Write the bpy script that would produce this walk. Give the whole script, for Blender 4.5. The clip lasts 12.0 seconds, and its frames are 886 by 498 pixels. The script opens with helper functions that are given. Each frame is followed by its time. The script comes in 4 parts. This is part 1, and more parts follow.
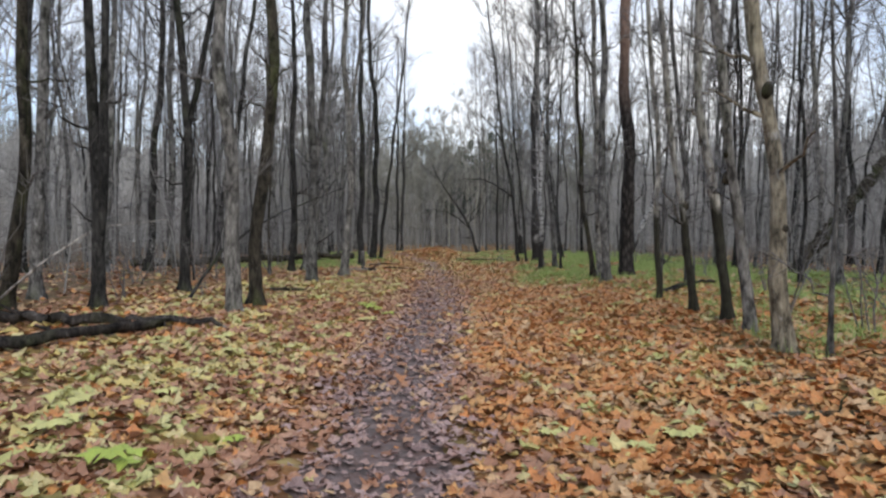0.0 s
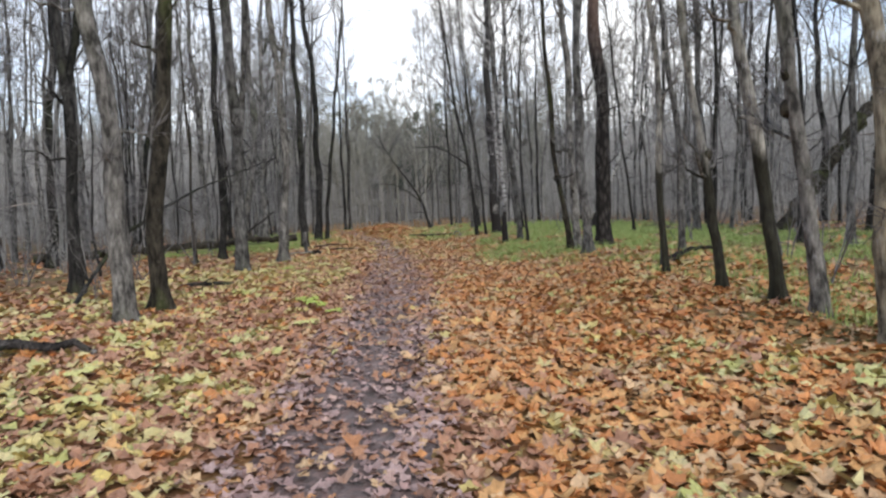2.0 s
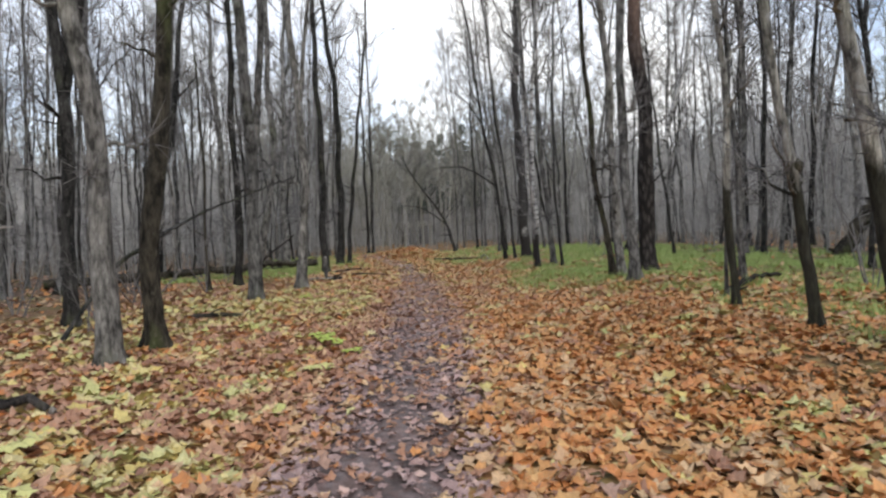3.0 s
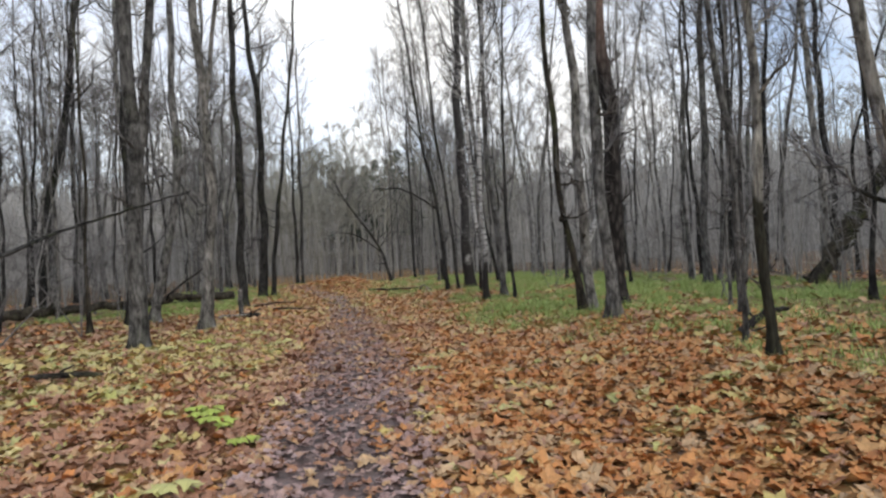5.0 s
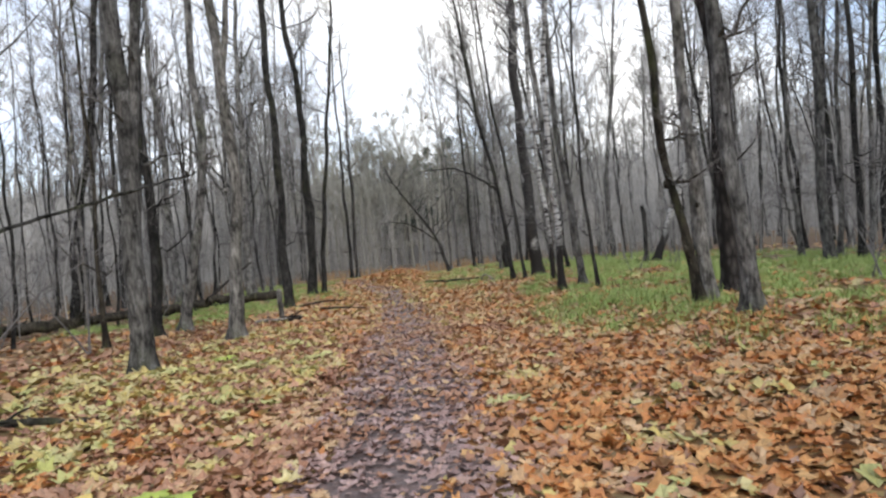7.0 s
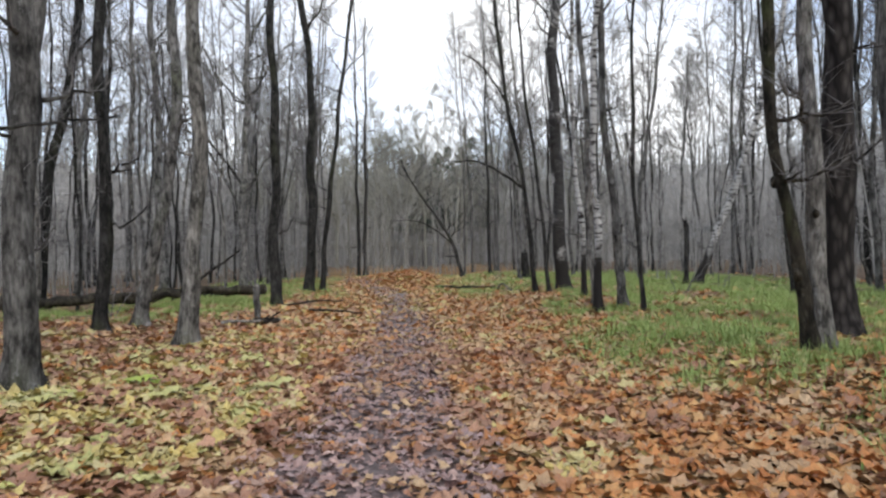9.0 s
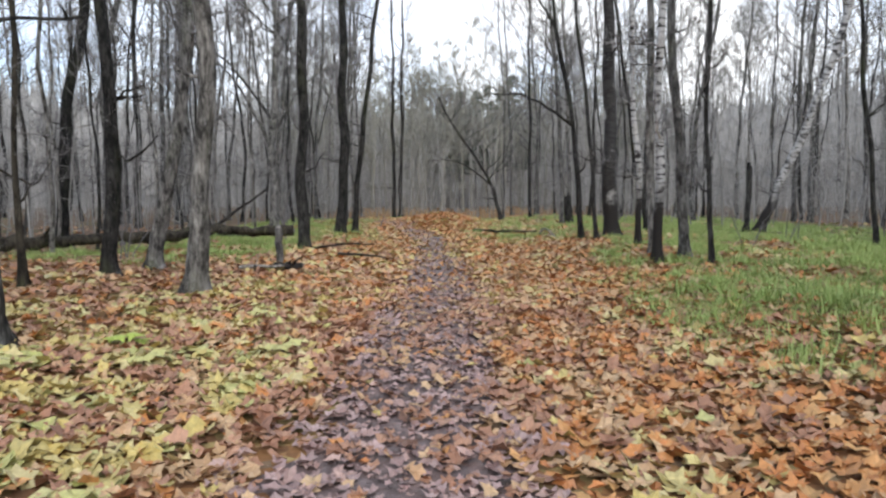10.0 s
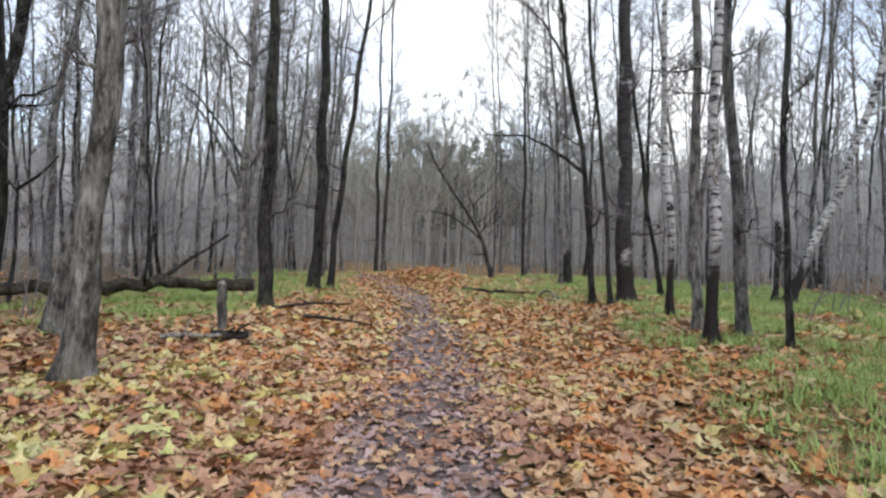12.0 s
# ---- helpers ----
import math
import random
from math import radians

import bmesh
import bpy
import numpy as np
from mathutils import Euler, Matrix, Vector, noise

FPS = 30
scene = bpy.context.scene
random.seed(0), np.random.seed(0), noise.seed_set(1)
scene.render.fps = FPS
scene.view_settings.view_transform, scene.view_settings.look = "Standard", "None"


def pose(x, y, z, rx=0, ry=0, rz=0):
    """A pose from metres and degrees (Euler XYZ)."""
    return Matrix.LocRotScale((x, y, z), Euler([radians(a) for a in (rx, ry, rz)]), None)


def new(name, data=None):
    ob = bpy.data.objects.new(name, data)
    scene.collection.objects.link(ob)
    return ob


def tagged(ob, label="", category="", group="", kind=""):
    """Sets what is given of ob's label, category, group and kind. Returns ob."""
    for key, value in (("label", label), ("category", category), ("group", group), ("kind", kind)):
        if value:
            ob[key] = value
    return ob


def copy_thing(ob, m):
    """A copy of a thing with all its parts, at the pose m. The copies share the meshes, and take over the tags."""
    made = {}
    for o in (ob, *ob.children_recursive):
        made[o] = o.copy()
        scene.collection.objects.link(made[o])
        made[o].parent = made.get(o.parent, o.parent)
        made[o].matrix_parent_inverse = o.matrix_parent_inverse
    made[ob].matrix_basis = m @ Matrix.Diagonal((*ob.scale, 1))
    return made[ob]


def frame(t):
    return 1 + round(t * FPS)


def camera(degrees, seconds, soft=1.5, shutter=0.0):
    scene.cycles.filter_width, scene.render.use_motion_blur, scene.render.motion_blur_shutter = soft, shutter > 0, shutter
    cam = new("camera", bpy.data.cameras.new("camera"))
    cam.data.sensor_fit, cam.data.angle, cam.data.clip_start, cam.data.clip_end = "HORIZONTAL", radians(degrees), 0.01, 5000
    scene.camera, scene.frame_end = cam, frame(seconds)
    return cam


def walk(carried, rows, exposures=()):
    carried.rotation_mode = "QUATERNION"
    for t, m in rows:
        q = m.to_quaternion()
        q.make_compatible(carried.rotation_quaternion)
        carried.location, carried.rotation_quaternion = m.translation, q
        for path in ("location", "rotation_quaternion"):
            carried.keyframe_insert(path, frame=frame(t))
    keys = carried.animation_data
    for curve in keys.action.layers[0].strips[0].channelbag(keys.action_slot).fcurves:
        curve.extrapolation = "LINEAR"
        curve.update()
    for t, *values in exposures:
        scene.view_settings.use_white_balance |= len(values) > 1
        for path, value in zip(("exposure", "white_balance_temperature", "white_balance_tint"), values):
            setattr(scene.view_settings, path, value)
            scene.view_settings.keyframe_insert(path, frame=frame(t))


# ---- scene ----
cam = camera(67.7, 12.0, 2.45)
METRES, EYE, TILT, LEAN, TURN = 17.4, 1.5, 0.0, 0.0, 0.0
ROWS = [
    (0.0, 0.0, 0.0, 0.0, 0.01, -1.16, -0.34),
    (0.5, -0.0025, 0.0412, -0.0023, 1.24, -2.96, 1.16),
    (1.0, -0.0032, 0.0806, -0.004, -0.32, -0.77, 3.6),
    (1.5, -0.0043, 0.1221, -0.0029, -2.2, -2.24, 2.13),
    (2.0, -0.0072, 0.1649, -0.0039, -4.42, -3.37, 2.36),
    (2.5, -0.0091, 0.207, -0.0026, -2.39, -2.28, 2.45),
    (4.5, -0.0128, 0.3722, -0.0048, -5.12, 0.11, 3.4),
    (5.0, -0.0065, 0.4137, -0.0034, -8.1, 0.88, 2.7),
    (5.5, -0.0057, 0.4561, -0.0036, -9.19, 0.63, 1.35),
    (6.0, -0.0017, 0.4948, -0.0053, -2.94, 2.34, 3.92),
    (6.5, 0.0025, 0.5366, -0.0056, -2.62, 1.76, 1.01),
    (7.0, 0.0009, 0.5758, -0.0051, -3.22, 0.23, 5.26),
    (9.0, 0.0111, 0.7455, -0.0071, -1.97, 0.59, 0.96),
    (9.5, 0.0117, 0.7879, -0.0075, -3.0, -2.9, 5.01),
    (10.0, 0.01, 0.8273, -0.0078, 1.22, -4.4, 0.11),
    (10.5, 0.005, 0.8694, -0.0074, -1.22, -3.58, -1.93),
    (11.0, 0.0023, 0.9132, -0.0074, -1.15, -2.53, -2.78),
    (11.5, -0.0013, 0.9513, -0.0072, 0.16, -3.36, -2.44),
    (12.0, -0.0033, 0.993, -0.0092, -0.25, 0.38, -1.63),
]
walk(cam, [(t, pose(0, 0, EYE, TILT, LEAN, TURN) @ pose(METRES * x, METRES * y, METRES * z, 90 + pitch, roll, yaw)) for t, x, y, z, yaw, pitch, roll in ROWS],
     [(0.0, 0.04, 6950, 10), (0.5, 0.14, 7000, 10), (1.0, 0.42, 7050, 10), (1.5, 0.33, 7050, 10), (2.0, 0.33, 7050, 10), (2.5, 0.20, 7100, 10), (4.5, 0.27, 7250, 10),
      (5.0, 0.09, 7250, 10), (5.5, -0.05, 7250, 10), (6.0, -0.03, 7300, 10), (6.5, -0.07, 7250, 10), (7.0, 0.41, 7150, 10), (9.0, 0.29, 7000, 10), (9.5, 0.60, 6950, 10),
      (10.0, 0.52, 6950, 10), (10.5, 0.54, 6950, 10), (11.0, 0.38, 6900, 10), (11.5, 0.4, 6900, 10), (12.0, 0.50, 6900, 10)])
# ---- light ----
world = bpy.data.worlds.new("overcast_sky")
scene.world = world
world.use_nodes = True
SUN_UP, SUN_TURN = 37.0, 165.0
BANK_UP, BANK_TURN = 28.0, 2.0
SKY, CLOUD, SUN = 0.17, 0.72, 1.5


def build_world():
    nt = world.node_tree
    n, l = nt.nodes, nt.links
    n.clear()
    out, bg = n.new("ShaderNodeOutputWorld"), n.new("ShaderNodeBackground")
    sky = n.new("ShaderNodeTexSky")
    sky.sky_type, sky.sun_disc = "NISHITA", False
    sky.sun_elevation, sky.sun_rotation = radians(SUN_UP), radians(SUN_TURN)
    dim = n.new("ShaderNodeVectorMath")
    dim.operation, dim.inputs[1].default_value = "MULTIPLY", (0.84 * SKY, 0.96 * SKY, 1.14 * SKY)
    l.new(sky.outputs[0], dim.inputs[0])
    co = n.new("ShaderNodeTexCoord")
    cloud = n.new("ShaderNodeTexNoise")
    cloud.inputs["Scale"].default_value, cloud.inputs["Detail"].default_value = 3.4, 5
    l.new(co.outputs["Generated"], cloud.inputs["Vector"])
    # a brighter bank of cloud stands over the path's far end
    dot = n.new("ShaderNodeVectorMath")
    dot.operation = "DOT_PRODUCT"
    up, turn = radians(BANK_UP), radians(BANK_TURN)
    dot.inputs[1].default_value = (math.sin(turn) * math.cos(up), math.cos(turn) * math.cos(up), math.sin(up))
    l.new(co.outputs["Generated"], dot.inputs[0])
    glow = n.new("ShaderNodeMapRange")
    glow.inputs[1].default_value, glow.inputs[2].default_value, glow.inputs[4].default_value = 0.82, 1.0, 0.3
    l.new(dot.outputs["Value"], glow.inputs[0])
    veil = n.new("ShaderNodeMath")
    veil.operation = "ADD"
    l.new(cloud.outputs[0], veil.inputs[0])
    l.new(glow.outputs[0], veil.inputs[1])
    ramp = n.new("ShaderNodeValToRGB")
    ramp.color_ramp.elements[0].position, ramp.color_ramp.elements[1].position = 0.44, 0.8
    ramp.color_ramp.elements[0].color = (0.17, 0.17, 0.17, 1)
    l.new(veil.outputs[0], ramp.inputs[0])
    mix = n.new("ShaderNodeMixRGB")
    mix.inputs[2].default_value = (1.7 * CLOUD, 1.8 * CLOUD, 1.95 * CLOUD, 1)
    l.new(ramp.outputs[0], mix.inputs[0])
    l.new(dim.outputs[0], mix.inputs[1])
    l.new(mix.outputs[0], bg.inputs[0])
    bg.inputs[1].default_value = 1.0
    l.new(bg.outputs[0], out.inputs[0])


build_world()
sun = new("sun", bpy.data.lights.new("sun", "SUN"))
sun.data.energy, sun.data.angle, sun.data.color = SUN, radians(45), (1.0, 0.965, 0.92)
sun.matrix_world = pose(0, 0, 30, 90 - SUN_UP, 0, 180 - SUN_TURN)

# ---- materials ----


class Nodes:
    """A small hand for wiring one material."""

    def __init__(self, name, rough=0.85, spec=0.3):
        self.mat = bpy.data.materials.new(name)
        self.mat.use_nodes = True
        self.nt = self.mat.node_tree
        self.shader = self.nt.nodes["Principled BSDF"]
        self.shader.inputs["Roughness"].default_value = rough
        self.shader.inputs["Specular IOR Level"].default_value = spec

    def add(self, kind, **values):
        node = self.nt.nodes.new(kind)
        for key, value in values.items():
            node.inputs[key.replace("_", " ")].default_value = value
        return node

    def link(self, a, b):
        self.nt.links.new(a, b)

    def coords(self, sx=1, sy=1, sz=1, world_space=False):
        src = self.add("ShaderNodeNewGeometry").outputs["Position"] if world_space else self.add("ShaderNodeTexCoord").outputs["Object"]
        m = self.add("ShaderNodeMapping")
        m.inputs["Scale"].default_value = (sx, sy, sz)
        self.link(src, m.inputs["Vector"])
        return m.outputs[0]

    def noise(self, vec, scale, detail=4, rough=0.6):
        t = self.add("ShaderNodeTexNoise", Scale=scale, Detail=detail, Roughness=rough)
        self.link(vec, t.inputs["Vector"])
        return t.outputs[0]

    def ramp(self, fac, *stops):
        r = self.add("ShaderNodeValToRGB")
        e = r.color_ramp.elements
        while len(e) < len(stops):
            e.new(0.5)
        for el, (p, c) in zip(e, stops):
            el.position = p
            el.color = (*c, 1) if len(c) == 3 else c
        self.link(fac, r.inputs[0])
        return r.outputs[0]

    def mix(self, fac, a, b, blend="MIX"):
        m = self.add("ShaderNodeMixRGB")
        m.blend_type = blend
        for value, socket in ((fac, m.inputs[0]), (a, m.inputs[1]), (b, m.inputs[2])):
            if isinstance(value, bpy.types.NodeSocket):
                self.link(value, socket)
            else:
                socket.default_value = value if isinstance(value, float) else (*value, 1)
        return m.outputs[0]

    def maths(self, op, a, b=0.0):
        m = self.add("ShaderNodeMath")
        m.operation = op
        for value, socket in ((a, m.inputs[0]), (b, m.inputs[1])):
            if isinstance(value, bpy.types.NodeSocket):
                self.link(value, socket)
            else:
                socket.default_value = value
        return m.outputs[0]

    def bump(self, height, strength=0.5, distance=0.02):
        b = self.add("ShaderNodeBump", Strength=strength, Distance=distance)
        self.link(height, b.inputs["Height"])
        self.link(b.outputs[0], self.shader.inputs["Normal"])

    def colour(self, socket):
        self.link(socket, self.shader.inputs["Base Color"])
        return self.mat


def grey(v):
    return (v, v, v)


def bark(name, dark, light, moss=0.35, vary=0.35, foot=0.0):
    """Fissured bark with blotches, lichen and moss; foot: the height to which a dark mossy coat climbs."""
    m = Nodes(name, 0.9, 0.2)
    rnd = m.add("ShaderNodeObjectInfo").outputs["Random"]
    fiss = m.noise(m.coords(11, 11, 2.2), 2.2, 6, 0.65)
    blot = m.noise(m.coords(1, 1, 0.5), 2.5, 3)
    col = m.ramp(fiss, (0.3, dark), (0.62, light))
    col = m.mix(m.ramp(blot, (0.4, grey(0)), (0.65, grey(0.6))), col, tuple(0.55 * (a + b) * 0.6 for a, b in zip(dark, light)))
    col = m.mix(m.ramp(m.noise(m.coords(1, 1, 0.4), 1.3, 5), (0.52, grey(0)), (0.66, grey(moss))), col, (0.07, 0.085, 0.03))
    mottle = m.ramp(m.noise(m.coords(1.6, 1.6, 0.7), 4.5, 5, 0.65), (0.38, grey(0.22)), (0.52, grey(0.9)), (0.68, grey(1.4)))
    col = m.mix(1.0, col, mottle, "MULTIPLY")
    lichen = m.ramp(m.noise(m.coords(1, 1, 0.6), 7, 4, 0.7), (0.6, grey(0)), (0.68, grey(0.55)))
    col = m.mix(lichen, col, tuple(min(0.42, 1.6 * v + 0.03) for v in light))
    tone = m.maths("ADD", m.maths("MULTIPLY", rnd, 2 * vary), 1 - vary)
    col = m.mix(1.0, col, m.ramp(m.maths("MULTIPLY", tone, 0.5), (0, grey(0)), (1, grey(2))), "MULTIPLY")
    if foot:
        sep = m.add("ShaderNodeSeparateXYZ")
        m.link(m.coords(), sep.inputs[0])
        reach = m.maths("ADD", sep.outputs[2], m.maths("MULTIPLY", m.noise(m.coords(2, 2, 0.8), 2.0, 4), 2.0))
        coat = m.ramp(fiss, (0.3, (0.008, 0.0076, 0.006)), (0.65, (0.04, 0.039, 0.024)))
        col = m.mix(m.ramp(m.maths("MULTIPLY", reach, 0.2), ((foot + 0.6) * 0.2, grey(0.95)), ((foot + 1.0) * 0.2, grey(0))), col, coat)
    m.bump(fiss, 1.0, 0.05)
    return m.colour(col)


def birch_bark(name, worn):
    """White bark with dark dashes; worn: how far dark furrows have spread over it."""
    m = Nodes(name, 0.75, 0.3)
    dash = m.noise(m.coords(2.6, 2.6, 9), 1.7, 5, 0.65)
    col = m.ramp(dash, (0.42, (0.03, 0.026, 0.024)), (0.5, (0.5, 0.49, 0.47)), (0.8, (0.72, 0.71, 0.69)))
    patch = m.noise(m.coords(1, 1, 0.8), 1.4, 5)
    col = m.mix(m.ramp(patch, (0.52 - worn, grey(0)), (0.6 - worn, grey(0.95))), col, (0.022, 0.02, 0.019))
    sep = m.add("ShaderNodeSeparateXYZ")
    m.link(m.coords(), sep.inputs[0])
    old = m.maths("ADD", sep.outputs[2], m.maths("MULTIPLY", m.noise(m.coords(3, 3, 1), 1.5, 4), 2.4))
    col = m.mix(m.ramp(m.maths("MULTIPLY", old, 0.2), (0.4, grey(1)), (0.64, grey(0))), col, (0.022, 0.019, 0.017))
    m.bump(dash, 0.6, 0.02)
    return m.colour(col)


def pine_bark():
    m = Nodes("pine_bark", 0.9, 0.2)
    plate = m.add("ShaderNodeTexVoronoi", Scale=3.0)
    m.link(m.coords(3.2, 3.2, 1.2), plate.inputs["Vector"])
    fine = m.noise(m.coords(8, 8, 3), 3, 5)
    low = m.ramp(plate.outputs["Distance"], (0.1, (0.085, 0.076, 0.07)), (0.6, (0.018, 0.0155, 0.0145)))
    high = m.ramp(fine, (0.35, (0.16, 0.105, 0.085)), (0.65, (0.27, 0.185, 0.15)))
    sep = m.add("ShaderNodeSeparateXYZ")
    m.link(m.coords(), sep.inputs[0])
    h = m.maths("ADD", m.maths("MULTIPLY", sep.outputs[2], 0.1), m.maths("MULTIPLY", fine, 0.12))
    col = m.mix(m.ramp(h, (0.6, grey(0)), (0.85, grey(1))), low, high)
    m.bump(plate.outputs["Distance"], 0.9, 0.04)
    return m.colour(col)


def twig_bark(name, a, b):
    m = Nodes(name, 0.9, 0.15)
    isl = m.add("ShaderNodeNewGeometry").outputs["Random Per Island"]
    return m.colour(m.ramp(isl, (0.0, a), (1.0, b)))


def leaf_stuff(name, *cols, rough=0.48, spec=0.45):
    """Dead leaves: each loose one takes its own tone, with blotches and a curl's sheen."""
    m = Nodes(name, rough, spec)
    isl = m.add("ShaderNodeNewGeometry").outputs["Random Per Island"]
    n = len(cols) - 1
    col = m.ramp(isl, *[(i / n, c) for i, c in enumerate(cols)])
    tone = m.maths("ADD", m.maths("MULTIPLY", m.maths("FRACT", m.maths("MULTIPLY", isl, 37.7)), 0.3), 0.85)
    grain = m.noise(m.coords(1, 1, 1, True), 30, 4)
    col = m.mix(1.0, col, m.ramp(m.maths("MULTIPLY", m.maths("MULTIPLY", tone, m.maths("ADD", grain, 0.5)), 0.5), (0, grey(0)), (1, grey(2))), "MULTIPLY")
    m.bump(grain, 0.4, 0.01)
    return m.colour(col)


def single_leaf():
    m = Nodes("fallen_leaf", 0.5, 0.4)
    rnd = m.add("ShaderNodeObjectInfo").outputs["Random"]
    col = m.ramp(rnd, (0, (0.16, 0.085, 0.06)), (0.35, (0.3, 0.16, 0.11)), (0.7, (0.4, 0.26, 0.2)), (1, (0.46, 0.2, 0.08)))
    grain = m.noise(m.coords(1, 1, 1, True), 35, 4)
    col = m.mix(1.0, col, m.ramp(grain, (0.2, grey(0.6)), (0.8, grey(1.3))), "MULTIPLY")
    m.bump(grain, 0.4, 0.01)
    return m.colour(col)


def forest_floor():
    m = Nodes("forest_floor", 0.9, 0.2)
    pos = m.coords(1, 1, 1, True)
    cell = m.add("ShaderNodeTexVoronoi", Scale=11.0)
    m.link(pos, cell.inputs["Vector"])
    sep = m.add("ShaderNodeSeparateColor")
    m.link(cell.outputs["Color"], sep.inputs[0])
    leaf = m.ramp(sep.outputs[0], (0, (0.2, 0.1, 0.05)), (0.35, (0.36, 0.175, 0.07)), (0.65, (0.45, 0.25, 0.11)), (0.85, (0.46, 0.36, 0.15)), (1, (0.26, 0.18, 0.13)))
    # old leaves deep in the woods have gone grey-brown
    away = m.add("ShaderNodeSeparateXYZ")
    m.link(pos, away.inputs[0])
    side = m.maths("ADD", m.maths("MULTIPLY", m.maths("ABSOLUTE", away.outputs[0]), 0.04), m.maths("MULTIPLY", m.noise(pos, 0.3, 4), 0.3))
    leaf = m.mix(m.ramp(side, (0.42, grey(0)), (0.62, grey(0.85))), leaf, (0.17, 0.13, 0.1))
    soil = m.ramp(m.noise(pos, 9, 6), (0.3, (0.05, 0.03, 0.02)), (0.7, (0.14, 0.084, 0.052)))
    col = m.mix(m.ramp(m.noise(pos, 2.5, 4), (0.35, grey(0.2)), (0.6, grey(0.85))), soil, leaf)
    green = m.noise(pos, 0.35, 4)
    col = m.mix(m.ramp(green, (0.52, grey(0)), (0.64, grey(0.45))), col, (0.1, 0.13, 0.04))
    m.bump(cell.outputs["Distance"], 0.4, 0.03)
    return m.colour(col)


def mud():
    m = Nodes("trodden_mud", 0.6, 0.35)
    pos = m.coords(1, 1, 1, True)
    col = m.ramp(m.noise(pos, 6, 7, 0.7), (0.3, (0.035, 0.024, 0.022)), (0.5, (0.13, 0.098, 0.094)), (0.72, (0.28, 0.225, 0.22)))
    cell = m.add("ShaderNodeTexVoronoi", Scale=17.0)
    m.link(pos, cell.inputs["Vector"])
    sep = m.add("ShaderNodeSeparateColor")
    m.link(cell.outputs["Color"], sep.inputs[0])
    col = m.mix(m.ramp(sep.outputs[1], (0.45, grey(0)), (0.6, grey(0.7))), col, m.ramp(sep.outputs[0], (0, (0.12, 0.075, 0.065)), (1, (0.26, 0.18, 0.165))))
    m.bump(m.noise(pos, 14, 6), 0.8, 0.04)
    return m.colour(col)


def green(name, a, b, rough=0.6):
    m = Nodes(name, rough, 0.3)
    isl = m.add("ShaderNodeNewGeometry").outputs["Random Per Island"]
    col = m.ramp(isl, (0, a), (1, b))
    col = m.mix(m.ramp(m.noise(m.coords(1, 1, 1, True), 1.5, 3), (0.4, grey(0)), (0.7, grey(0.5))), col, tuple(0.5 * v for v in b))
    return m.colour(col)


BARK = bark("grey_brown_bark", (0.032, 0.0312, 0.03), (0.27, 0.264, 0.25), 0.45)
DARK_BARK = bark("dark_bark", (0.008, 0.0078, 0.0075), (0.072, 0.07, 0.066), 0.4)
PALE_BARK = bark("pale_bark", (0.06, 0.057, 0.053), (0.38, 0.365, 0.335), 0.45, 0.2)
TAN_BARK = bark("tan_bark", (0.14, 0.12, 0.088), (0.46, 0.41, 0.31), 0.4, 0.1)
FOOT_BARK = bark("mossy_foot_bark", (0.15, 0.142, 0.124), (0.52, 0.5, 0.44), 0.35, 0.1, 2.1)
MOSSY_BARK = bark("mossy_bark", (0.022, 0.019, 0.015), (0.1, 0.088, 0.066), 0.9, 0.2)
ROTTEN = bark("rotten_log_bark", (0.012, 0.01, 0.01), (0.075, 0.066, 0.06), 0.4, 0.2)
PALE_WOOD = bark("bare_dead_wood", (0.2, 0.18, 0.16), (0.48, 0.45, 0.41), 0.1, 0.2)
BIRCH, OLD_BIRCH, PINE = birch_bark("birch_bark", -0.07), birch_bark("old_birch_bark", 0.14), pine_bark()
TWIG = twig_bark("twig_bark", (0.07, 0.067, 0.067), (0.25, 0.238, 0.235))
# these two are paler than real twigs: haze is painted into their colour
HAZED_TWIG = twig_bark("hazed_twig_bark", (0.17, 0.166, 0.158), (0.42, 0.411, 0.392))
HAZED_OLIVE_TWIG = twig_bark("hazed_olive_twig_bark", (0.15, 0.15, 0.127), (0.36, 0.352, 0.3))
FLOOR, MUD, LEAF = forest_floor(), mud(), single_leaf()
BROWN_L = leaf_stuff("brown_leaves", (0.31, 0.155, 0.095), (0.39, 0.2, 0.118), (0.44, 0.258, 0.17), (0.29, 0.145, 0.09), (0.41, 0.215, 0.13))
ORANGE_L = leaf_stuff("orange_leaves", (0.52, 0.205, 0.068), (0.55, 0.265, 0.095), (0.55, 0.33, 0.14), (0.5, 0.212, 0.07), (0.46, 0.185, 0.068))
TAN_L = leaf_stuff("tan_leaves", (0.5, 0.31, 0.165), (0.55, 0.385, 0.225), (0.47, 0.285, 0.155))
TROD_L = leaf_stuff("trodden_leaves", (0.21, 0.136, 0.127), (0.43, 0.31, 0.29), (0.32, 0.205, 0.19), (0.47, 0.32, 0.27), rough=0.45, spec=0.5)
YELLOW_L = leaf_stuff("yellow_leaves", (0.54, 0.42, 0.14), (0.5, 0.42, 0.17), (0.58, 0.5, 0.26))
LIME_L = leaf_stuff("yellow_green_leaves", (0.42, 0.42, 0.15), (0.51, 0.48, 0.24), (0.4, 0.41, 0.13))
GRASS = green("grass", (0.24, 0.37, 0.1), (0.47, 0.57, 0.21))
SPROUT = green("sprout_leaf", (0.33, 0.46, 0.08), (0.46, 0.54, 0.13))
FADED = green("faded_sprout_leaf", (0.5, 0.52, 0.18), (0.62, 0.58, 0.26))

# ---- mesh makers ----
RNG = np.random.default_rng(7)


